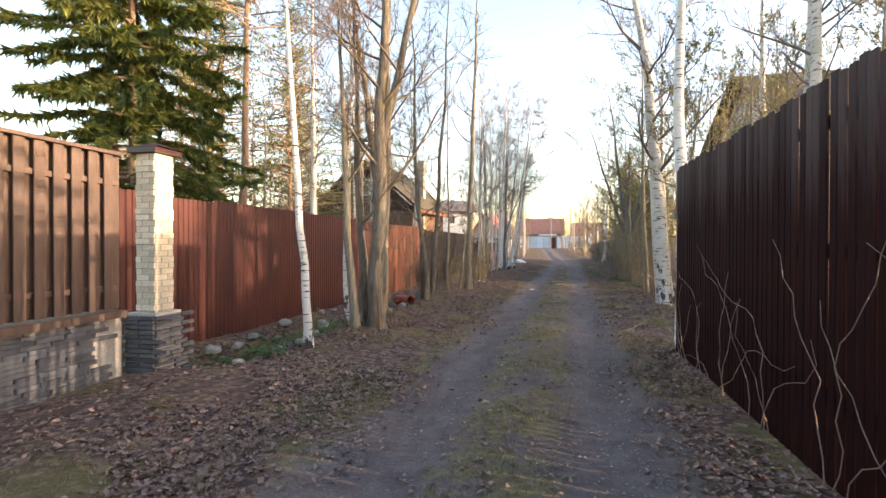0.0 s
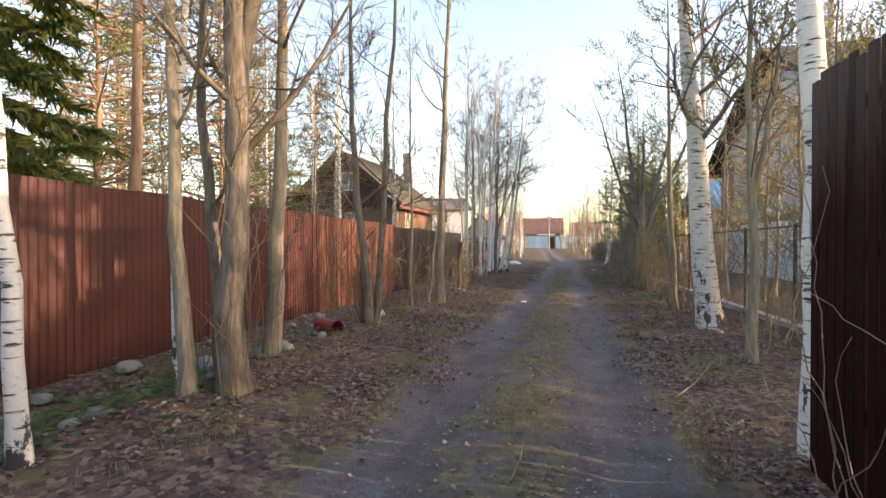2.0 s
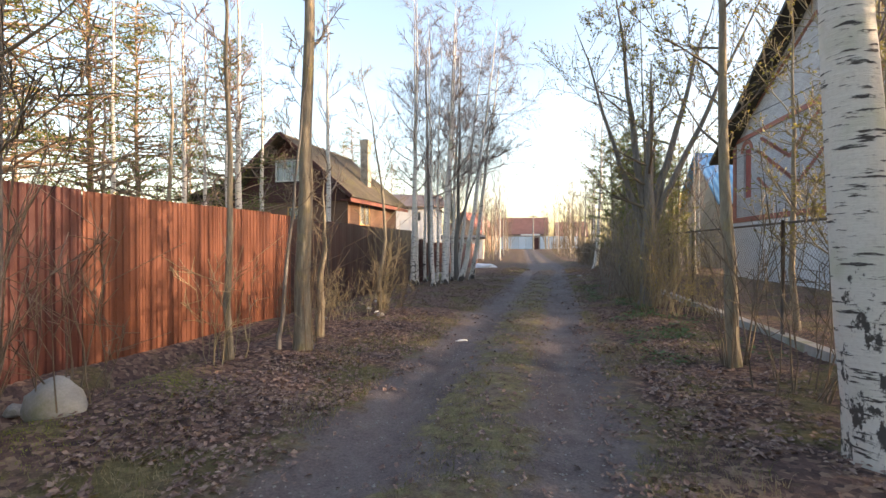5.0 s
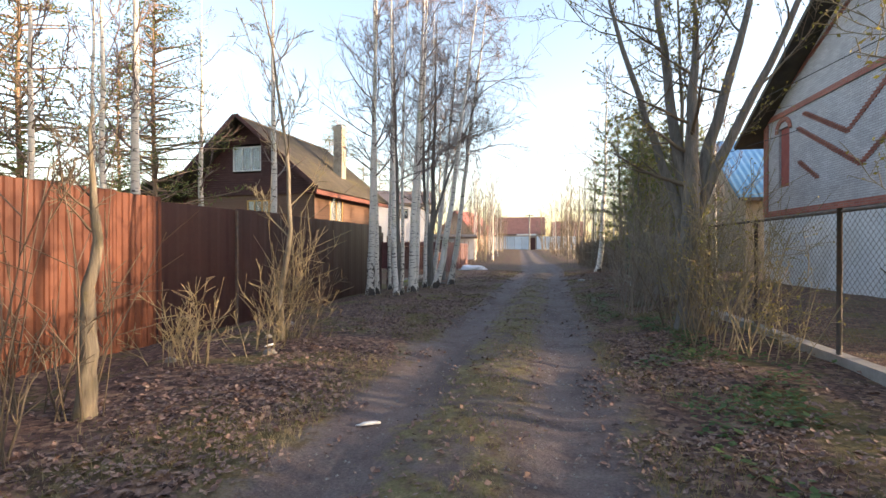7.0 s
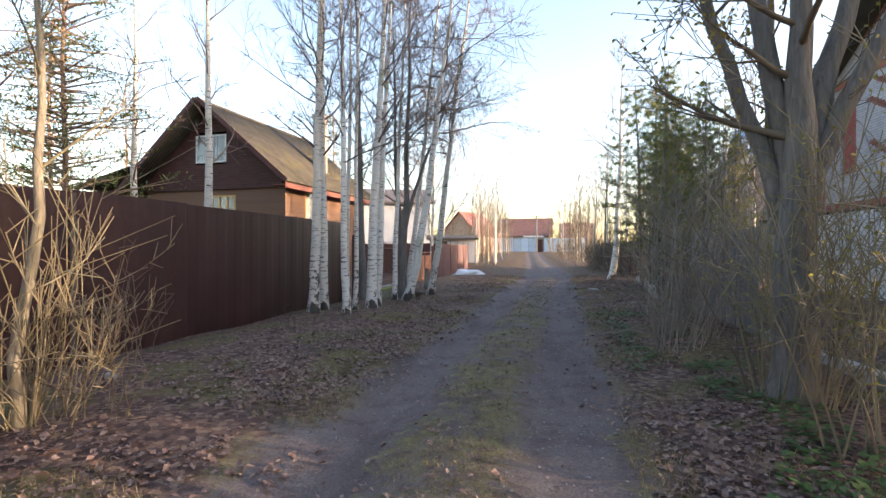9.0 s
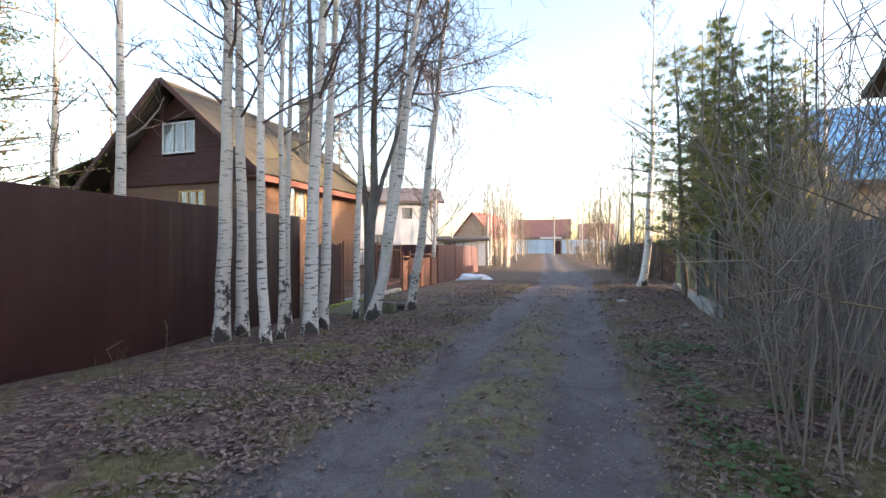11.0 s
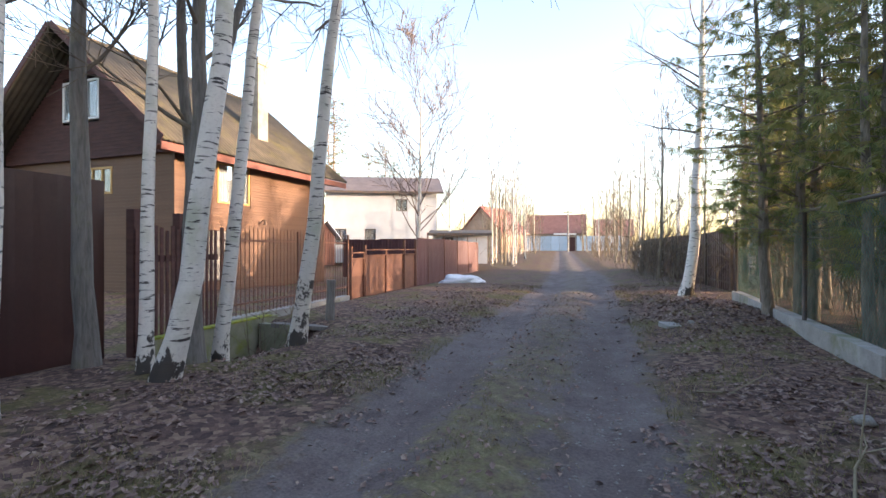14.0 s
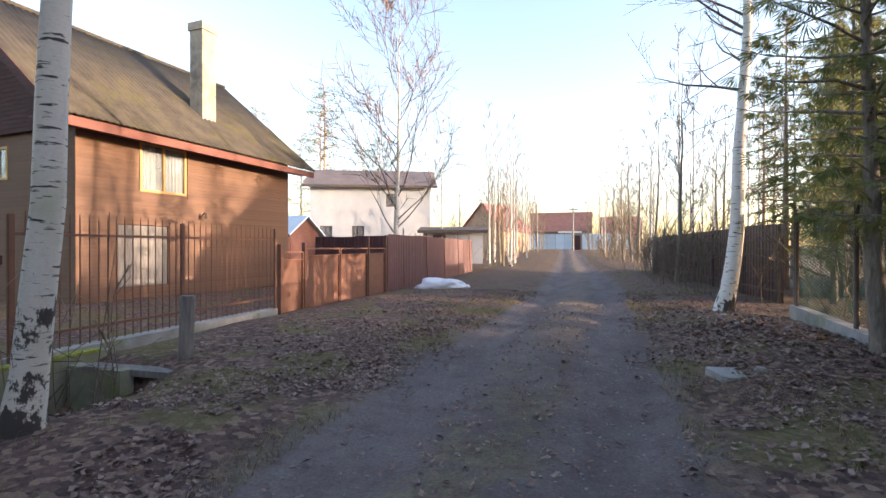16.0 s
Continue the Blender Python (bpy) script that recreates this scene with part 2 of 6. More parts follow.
BOARD_BROWN = surface("stained_board", (0.055, 0.033, 0.026), (0.10, 0.06, 0.046), 3, (6, 6, 1), 0.6, vary=0.3, grain=30, dirt=(0.2, 0.15, 0.12), dirt_amount=0.25)
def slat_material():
    """Dark red stain, turning greyer and lighter towards the slat tops."""
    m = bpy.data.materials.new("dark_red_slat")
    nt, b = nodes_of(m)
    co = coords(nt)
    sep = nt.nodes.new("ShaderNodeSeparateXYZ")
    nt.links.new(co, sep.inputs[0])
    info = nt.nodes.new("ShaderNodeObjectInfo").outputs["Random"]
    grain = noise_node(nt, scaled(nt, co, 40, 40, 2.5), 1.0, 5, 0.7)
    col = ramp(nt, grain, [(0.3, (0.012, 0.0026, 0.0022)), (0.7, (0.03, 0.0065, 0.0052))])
    grey_top = math_node(nt, "ADD", sep.outputs[2], math_node(nt, "ADD", math_node(nt, "MULTIPLY", info, 0.45), math_node(nt, "MULTIPLY", grain, 0.9)))
    col = mixc(nt, math_node(nt, "MULTIPLY", smooth(nt, grey_top, 2.45, 3.5), 0.8), col, (0.085, 0.064, 0.06))
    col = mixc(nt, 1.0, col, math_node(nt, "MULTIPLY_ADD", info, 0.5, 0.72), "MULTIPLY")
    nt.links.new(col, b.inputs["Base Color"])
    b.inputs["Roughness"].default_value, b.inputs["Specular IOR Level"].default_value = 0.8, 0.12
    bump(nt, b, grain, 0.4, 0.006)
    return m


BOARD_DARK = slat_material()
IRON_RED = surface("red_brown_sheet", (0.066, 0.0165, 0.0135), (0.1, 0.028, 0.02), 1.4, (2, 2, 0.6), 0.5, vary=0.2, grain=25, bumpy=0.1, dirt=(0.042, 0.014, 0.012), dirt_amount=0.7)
# orange-brown paint of its own, with some of the sun's brightness mixed in
IRON_ORANGE_SUNLIT = surface("sunlit_orange_brown_sheet", (0.125, 0.04, 0.021), (0.175, 0.06, 0.03), 1.4, (2, 2, 0.6), 0.5, vary=0.2, grain=25, bumpy=0.1, dirt=(0.1, 0.035, 0.02), dirt_amount=0.6)
IRON_BROWN = surface("dark_brown_sheet", (0.034, 0.012, 0.0115), (0.05, 0.019, 0.0175), 1.1, (1, 1, 0.7), 0.45, vary=0.12, grain=20, bumpy=0.06, dirt=(0.085, 0.045, 0.038), dirt_amount=0.4)
RUST = surface("rusty_paint", (0.12, 0.052, 0.034), (0.18, 0.082, 0.05), 5, rough=0.75, vary=0.3, dirt=(0.14, 0.06, 0.035), dirt_amount=0.7)
MAUVE = surface("mauve_sheet", (0.085, 0.032, 0.037), (0.12, 0.048, 0.052), 2, (1, 1, 0.5), 0.6, vary=0.2, bumpy=0.1, dirt=(0.17, 0.11, 0.10), dirt_amount=0.4)
PILLAR = surface("pale_brick", (0.46, 0.4, 0.3), (0.62, 0.56, 0.43), 9, rough=0.85, vary=0.35, bumpy=0.8, grain=40)
MORTAR = surface("mortar", (0.3, 0.28, 0.25), (0.42, 0.39, 0.35), 14, rough=0.95, bumpy=0.5)
SLATE = surface("slate_strip", (0.05, 0.054, 0.062), (0.13, 0.13, 0.14), 5, rough=0.75, vary=0.6, bumpy=0.8, grain=30)
CONCRETE = surface("old_concrete", (0.24, 0.235, 0.22), (0.38, 0.37, 0.35), 3, rough=0.92, vary=0.2, dirt=(0.13, 0.145, 0.04), dirt_amount=0.7, bumpy=0.6)
STONE = surface("field_stone", (0.2, 0.19, 0.175), (0.36, 0.34, 0.31), 5, rough=0.9, vary=0.4, dirt=(0.12, 0.13, 0.05), dirt_amount=0.5, bumpy=0.7)
SIDING = surface("tan_siding", (0.125, 0.065, 0.04), (0.18, 0.098, 0.06), 1.5, (0.6, 0.6, 4), 0.7, vary=0.16, bumpy=0.2, dirt=(0.12, 0.068, 0.05), dirt_amount=0.4)
DARK_WOOD = surface("dark_gable_wood", (0.055, 0.02, 0.018), (0.10, 0.04, 0.034), 2, (1, 1, 5), 0.8, vary=0.35, bumpy=0.4)
ROOF_OLD = surface("mossy_roof_sheet", (0.036, 0.032, 0.027), (0.075, 0.065, 0.051), 1.6, rough=0.9, vary=0.2, dirt=(0.085, 0.078, 0.03), dirt_amount=0.7, bumpy=0.8, grain=25)
FASCIA = surface("red_fascia", (0.14, 0.045, 0.03), (0.2, 0.07, 0.05), 2, rough=0.7)
SILVER_BRICK = brick_material("silver_brick", (0.5, 0.49, 0.5), (0.4, 0.39, 0.4), (0.28, 0.26, 0.26))
RED_BRICK = brick_material("red_brick", (0.3, 0.085, 0.06), (0.38, 0.13, 0.09), (0.26, 0.2, 0.17))
WHITEWASH = surface("whitewashed_wall", (0.5, 0.53, 0.56), (0.66, 0.68, 0.7), 0.9, rough=0.9, vary=0.0, dirt=(0.36, 0.36, 0.34), dirt_amount=0.5, bumpy=0.3)
WHITE_WALL = surface("white_render", (0.4, 0.42, 0.45), (0.5, 0.52, 0.54), 0.8, rough=0.9, vary=0.0, dirt=(0.5, 0.49, 0.46), dirt_amount=0.4)
WHITE_PAINT = surface("white_paint", (0.7, 0.7, 0.68), (0.8, 0.8, 0.78), 3, rough=0.5, bumpy=0.1)
YELLOW_WOOD = surface("yellow_window_wood", (0.5, 0.27, 0.07), (0.6, 0.36, 0.12), 4, (1, 1, 6), 0.5)
CURTAIN = surface("curtain", (0.3, 0.3, 0.28), (0.42, 0.41, 0.38), 6, (8, 8, 1), 0.9)
BLUE_ROOF = surface("blue_roof_sheet", (0.10, 0.26, 0.44), (0.16, 0.34, 0.52), 1.3, rough=0.4, vary=0.1, bumpy=0.1, dirt=(0.2, 0.33, 0.44), dirt_amount=0.5)
BLUE_PAINT = surface("pale_blue_paint", (0.34, 0.46, 0.58), (0.44, 0.55, 0.66), 1.2, rough=0.6, vary=0.15, dirt=(0.3, 0.36, 0.42), dirt_amount=0.5)
RED_ROOF = surface("red_roof_sheet", (0.2, 0.09, 0.07), (0.27, 0.13, 0.105), 1.0, rough=0.7, vary=0.15)
GREY_WOOD = surface("weathered_wood", (0.12, 0.11, 0.10), (0.25, 0.23, 0.21), 2.5, (6, 6, 1), 0.9, vary=0.4, bumpy=0.6)
STEEL = surface("painted_steel_pipe", (0.055, 0.05, 0.045), (0.12, 0.09, 0.07), 6, rough=0.7, dirt=(0.2, 0.1, 0.05), dirt_amount=0.5)
GREEN_MESH = surface("green_wire", (0.02, 0.09, 0.06), (0.03, 0.13, 0.085), 5, rough=0.6)
WIRE = surface("grey_wire", (0.10, 0.09, 0.08), (0.2, 0.17, 0.14), 8, rough=0.6, metal=0.4)
SNOW = surface("old_snow", (0.72, 0.75, 0.8), (0.85, 0.86, 0.88), 5, rough=0.7, bumpy=0.6, dirt=(0.5, 0.48, 0.45), dirt_amount=0.4)
RED_PLASTIC = surface("red_plastic", (0.3, 0.035, 0.03), (0.4, 0.06, 0.045), 4, rough=0.4)
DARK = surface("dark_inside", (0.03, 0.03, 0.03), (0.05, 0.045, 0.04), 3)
DIRT_MOUND = surface("bare_earth", (0.10, 0.06, 0.048), (0.17, 0.11, 0.085), 4, rough=0.95, bumpy=0.9, grain=30, dirt=(0.2, 0.15, 0.11), dirt_amount=0.5, world_space=True)
GLASS = glass_material()
MOSSY = surface("mossy_concrete", (0.17, 0.175, 0.11), (0.28, 0.27, 0.2), 4, rough=0.95, dirt=(0.19, 0.21, 0.045), dirt_amount=1.0, bumpy=0.8)


# ---- building tools ----
class Shape:
    """Collects vertices and faces of one mesh."""

    def __init__(self):
        self.v, self.f = [], []

    def box(self, x0, y0, z0, x1, y1, z1):
        n = len(self.v)
        self.v += [(x, y, z) for z in (z0, z1) for x, y in ((x0, y0), (x1, y0), (x1, y1), (x0, y1))]
        self.f += [tuple(n + i for i in q) for q in ((3, 2, 1, 0), (4, 5, 6, 7), (0, 1, 5, 4), (1, 2, 6, 5), (2, 3, 7, 6), (3, 0, 4, 7))]
        return self

    def board(self, x0, y0, z0, x1, y1, z1, c=0.006):
        """A box with its long upright edges and top cut off at a slant."""
        n = len(self.v)
        ring = ((x0 + c, y0), (x1 - c, y0), (x1, y0 + c), (x1, y1 - c), (x1 - c, y1), (x0 + c, y1), (x0, y1 - c), (x0, y0 + c))
        self.v += [(x, y, z) for z in (z0, z1) for x, y in ring]
        self.f += [tuple(n + i for i in reversed(range(8))), tuple(n + 8 + i for i in range(8))]
        self.f += [(n + i, n + (i + 1) % 8, n + 8 + (i + 1) % 8, n + 8 + i) for i in range(8)]
        return self

    def tube(self, pts, radii, sides=6, cap=False):
        n0 = len(self.v)
        m = len(pts)
        for i in range(m):
            d = (pts[min(i + 1, m - 1)] - pts[max(i - 1, 0)]).normalized()
            a = d.cross(Vector((0.31, 0.95, 0.05)) if abs(d.z) > 0.6 else Vector((0, 0, 1))).normalized()
            b = d.cross(a)
            r = radii[i]
            for k in range(sides):
                w = 2 * math.pi * k / sides
                self.v.append(tuple(pts[i] + a * (r * math.cos(w)) + b * (r * math.sin(w))))
        for i in range(m - 1):
            for k in range(sides):
                k2 = (k + 1) % sides
                p = n0 + i * sides
                self.f.append((p + k, p + k2, p + sides + k2, p + sides + k))
        if cap:
            self.f.append(tuple(n0 + k for k in range(sides)))
            self.f.append(tuple(n0 + (m - 1) * sides + k for k in reversed(range(sides))))
        return self

    def poly(self, *pts):
        n = len(self.v)
        self.v += [tuple(p) for p in pts]
        self.f.append(tuple(range(n, n + len(pts))))
        return self

    def slab(self, quad, thick):
        """A thick plate below the four corners given."""
        q = [Vector(p) for p in quad]
        nrm = (q[1] - q[0]).cross(q[3] - q[0]).normalized() * thick
        n = len(self.v)
        self.v += [tuple(p) for p in q] + [tuple(p - nrm) for p in q]
        self.f += [(n, n + 1, n + 2, n + 3), (n + 7, n + 6, n + 5, n + 4)]
        self.f += [(n + i, n + 4 + i, n + 4 + (i + 1) % 4, n + (i + 1) % 4) for i in range(4)]
        return self

    def mesh(self, name, mat, smooth_faces=False):
        me = bpy.data.meshes.new(name)
        me.from_pydata(self.v, [], self.f)
        me.materials.append(mat)
        if smooth_faces:
            me.polygons.foreach_set("use_smooth", [True] * len(me.polygons))
        me.update()
        return me


def part(parent, name, shape, mat, smooth_faces=False, label="", kind="", at=None):
    ob = new(name, shape if isinstance(shape, bpy.types.Mesh) else shape.mesh(name, mat, smooth_faces))
    ob.parent = parent
    if at is not None:
        ob.matrix_basis = at
    return tagged(ob, label=label, kind=kind)


def thing(name, label, category, at, group="", kind=""):
    ob = new(name)
    ob.empty_display_size = 0.2
    ob.matrix_basis = at
    return tagged(ob, label, category, group, kind)


def wall_cells(shape, length, height, thick, holes):
    """An upright wall along x from 0, its outer face at y = 0, with holes (u0, z0, u1, z1) through it."""
    us = sorted({0, length, *[h[0] for h in holes], *[h[2] for h in holes]})
    zs = sorted({0, height, *[h[1] for h in holes], *[h[3] for h in holes]})
    for u0, u1 in zip(us, us[1:]):
        for z0, z1 in zip(zs, zs[1:]):
            if not any(h[0] <= u0 and u1 <= h[2] and h[1] <= z0 and z1 <= h[3] for h in holes):
                shape.box(u0, 0, z0, u1, thick, z1)
    return shape


# ---- ground ----
def step(a, b, x):
    t = min(max((x - a) / (b - a), 0), 1)
    return t * t * (3 - 2 * t)


def gz(x, y, fine=True):
    u = x - road_mid(y)
    z = -0.05 * math.exp(-((abs(u) - 0.8) / 0.32) ** 2) + 0.03 * math.exp(-(u / 0.4) ** 2)
    z += 0.07 * step(1.5, 2.6, abs(u))
    ditch = math.exp(-((x + 4.75) / 0.72) ** 4) * step(5.0, 6.6, y) * (1 - step(16, 20, y))
    z -= 0.5 * ditch
    z += 0.1 * math.exp(-((x + 3.35) / 0.38) ** 2) * step(6.5, 8.5, y) * (1 - step(15, 17.5, y))
    z -= 0.22 * step(-3.9, -5.6, x) * (1 - step(60, 90, y)) * step(2, 6, y)
    z -= 0.65 * step(-3.1, -3.5, x) * step(-4.6, -4.25, x) * step(30.9, 31.4, y) * (1 - step(33.2, 33.6, y))
    z -= 0.2 * step(-2.4, -3.2, x) * step(30.5, 31.2, y) * (1 - step(33.2, 34.0, y))
    z += 0.22 * math.exp(-((x - 3.7) / 0.9) ** 2 - ((y - 37.0) / 1.9) ** 2)
    z -= 0.12 * step(36, 50, y) * (1 - step(60, 90, y)) * step(4, 0, x)
    z += 0.8 * step(55, 135, y)
    if fine:
        z += 0.05 * noise.noise((x * 0.9, y * 0.9, 0)) + 0.014 * noise.noise((x * 3.1, y * 3.1, 4)) * step(0.2, 1.5, abs(u) + 0.5)
    return z


def axis(parts):
    out = []
    for a, b, n in parts:
        out += [a + (b - a) * i / n for i in range(n)]
    return out + [parts[-1][1]]


gx = axis([(-2500, -300, 4), (-300, -40, 8), (-40, -9, 16), (-9, 9, 78), (9, 40, 16), (40, 300, 8), (300, 2500, 4)])
gy = axis([(-2500, -200, 4), (-200, -12, 10), (-12, 0, 24), (0, 48, 170), (48, 140, 46), (140, 300, 10), (300, 4000, 6)])
sh = Shape()
for yy in gy:
    for xx in gx:
        near = abs(xx) < 60 and -40 < yy < 200
        sh.v.append((xx, yy, gz(xx, yy, near)))
w_ = len(gx)
sh.f = [(j * w_ + i, j * w_ + i + 1, (j + 1) * w_ + i + 1, (j + 1) * w_ + i) for j in range(len(gy) - 1) for i in range(w_ - 1)]
tagged(new("ground", sh.mesh("ground", GROUND, True)), "unpaved lane with two wheel ruts, dead leaves and grass", kind="structure")


# ---- trees ----
def rvec(rnd, s=1.0):
    return Vector((rnd.uniform(-s, s), rnd.uniform(-s, s), rnd.uniform(-s, s)))


FINEST = 0.004          # radius of the thinnest twigs


def limb(shape, rnd, p, d, length, r, level, up=0.25, kids=5, twigs=4, sides=5, leaves=None, leaf_size=0.03):
    """A crooked branch with side branches and twigs."""
    n = 5 if level == 0 else 3 if level == 1 else 1
    pts, rad = [p.copy()], [r]
    d = d.normalized()
    for i in range(n):
        d = (d + rvec(rnd, 0.2) + Vector((0, 0, up * 0.3))).normalized()
        pts.append(pts[-1] + d * (length / n))
        rad.append(max(r * (1 - 0.8 * (i + 1) / n), FINEST))
    shape.tube(pts, rad, sides if level == 0 else 4 if level == 1 else 3)
    if level < 2:
        count = kids if level == 0 else twigs
        for i in range(count):
            t = 0.25 + 0.75 * (i + rnd.random()) / count
            k = min(int(t * n), n - 1)
            q = pts[k].lerp(pts[k + 1], t * n - k if t * n - k <= 1 else 1)
            side = (pts[k + 1] - pts[k]).normalized()
            out = (side * 0.75 + rvec(rnd, 0.85) + Vector((0, 0, up * 0.5))).normalized()
            limb(shape, rnd, q, out, length * rnd.uniform(0.3, 0.55), max(rad[k] * 0.5, FINEST * 1.3), level + 1, up, kids, twigs + 2 if level == 0 else twigs, sides, leaves, leaf_size)
    elif leaves is not None:
        for q in (pts[0].lerp(pts[1], 0.55), pts[1]):
            a = rvec(rnd, 1).normalized() * leaf_size
            b = a.cross(rvec(rnd, 1)).normalized() * leaf_size * 0.6
            leaves.poly(q, q + a + b, q + a * 2, q + a - b)


def trunk_line(rnd, h, lean, bend, n=14, wobble=0.035, kink=None):
    """The middle line of a trunk: lean in metres per metre, bend as a sideways bow; kink shifts the foot."""
    pts = []
    off = Vector((0, 0, 0))
    for i in range(n + 1):
        t = (i / n) ** 1.25
        z = t * h
        off += Vector((rnd.uniform(-1, 1), rnd.uniform(-1, 1), 0)) * wobble * (0 if i == 0 else 1)
        x = lean[0] * z + bend[0] * math.sin(math.pi * min(z / 6, 1))
        y = lean[1] * z + bend[1] * math.sin(math.pi * min(z / 6, 1))
        if kink:
            x += kink[0] * math.exp(-z / kink[2]) - kink[0]
            y += kink[1] * math.exp(-z / kink[2]) - kink[1]
        pts.append(Vector((x, y, z)) + off)
    return pts


def stem(trunk, branches, rnd, base, h, r, lean, bend, first, count, reach, up, sides=10, kids=5, twigs=4, kink=None, wobble=0.035, flare=1.35, leaves=None, leaf_size=0.03):
    pts = [base + p for p in trunk_line(rnd, h, lean, bend, wobble=wobble, kink=kink)]
    n = len(pts) - 1
    rad = [max(r * (1 - 0.93 * (i / n) ** 1.15) * (flare if i == 0 else 1), 0.006) for i in range(n + 1)]
    pts[0].z -= 0.15
    trunk.tube(pts, rad, sides)
    for k in range(count):
        t = first + (0.97 - first) * (k + rnd.random()) / count
        z = t * h
        i = max(j for j in range(n) if pts[j].z - base.z <= z + 1e-6 or j == 0)
        f = (z - (pts[i].z - base.z)) / max(pts[i + 1].z - pts[i].z, 1e-6)
        q = pts[i].lerp(pts[i + 1], min(max(f, 0), 1))
        ang = rnd.uniform(0, 2 * math.pi)
        d = Vector((math.cos(ang), math.sin(ang), up + rnd.uniform(-0.2, 0.3)))
        limb(branches, rnd, q, d, reach * rnd.uniform(0.5, 1.1) * (1.15 - 0.75 * t), max(rad[i] * 0.35, 0.006), 0, up * 0.5, kids, twigs, 5, leaves, leaf_size)
    return pts


def bare_tree(name, label, x, y, h, r, bark, twig, seed, lean=(0, 0), bend=(0, 0), first=0.3, count=16, reach=1.8, up=0.6, kids=5, twigs=4,
              group="", kink=None, wobble=0.035, extra=(), category="tree", buds=False, shoots=0):
    rnd = random.Random(seed)
    ob = thing(name, label, category, pose(x, y, gz(x, y)), group)
    tr, br, lv = Shape(), Shape(), Shape() if buds else None
    stem(tr, br, rnd, Vector((0, 0, 0)), h, r, lean, bend, first, count, reach, up, kids=kids, twigs=twigs, kink=kink, wobble=wobble, leaves=lv)
    for (bx, by, bz), eh, er, el in extra:        # more stems from the same foot or fork
        stem(tr, br, rnd, Vector((bx, by, bz)), eh, er, el, (0, 0), first, max(count // 2, 5), reach, up, kids=kids, twigs=twigs, wobble=wobble, flare=1.05, leaves=lv)
    for _ in range(shoots):
        a = rnd.uniform(0, 6.28)
        p0 = Vector((math.cos(a) * r * 1.6, math.sin(a) * r * 1.6, -0.05))
        limb(br, rnd, p0, Vector((math.cos(a) * 0.18, math.sin(a) * 0.18, 1)), rnd.uniform(0.7, 2.2), rnd.uniform(0.006, 0.013), 1, 0.5, 3, 3)
    part(ob, "trunk", tr, bark, True)
    if br.f:
        part(ob, "branches", br, twig, True, kind="stuff")
    if lv and lv.f:
        part(ob, "leaves", lv, BUD, kind="stuff")
    return ob


def bush(name, label, x, y, count, h, spread, seed, twig, group="", kids=3, radius=0.25, r=0.012, buds=False, lean=(0, 0)):
    rnd = random.Random(seed)
    ob = thing(name, label, "bush", pose(x, y, gz(x, y)), group)
    br, lv = Shape(), Shape()
    for _ in range(count):
        a, q = rnd.uniform(0, 6.28), radius * math.sqrt(rnd.random())
        p0 = Vector((math.cos(a) * q, math.sin(a) * q, -0.08))
        d = Vector((math.cos(a) * spread * rnd.random() + lean[0], math.sin(a) * spread * rnd.random() + lean[1], 1))
        limb(br, rnd, p0, d, h * rnd.uniform(0.45, 1.1), r * rnd.uniform(0.5, 1.2), 0 if rnd.random() < 0.5 else 1, 0.3, kids, kids, 4, lv if buds else None, 0.02)
    part(ob, "branches", br, twig, True, kind="stuff")
    if lv.f:
        part(ob, "leaves", lv, BUD, kind="stuff")
    return ob


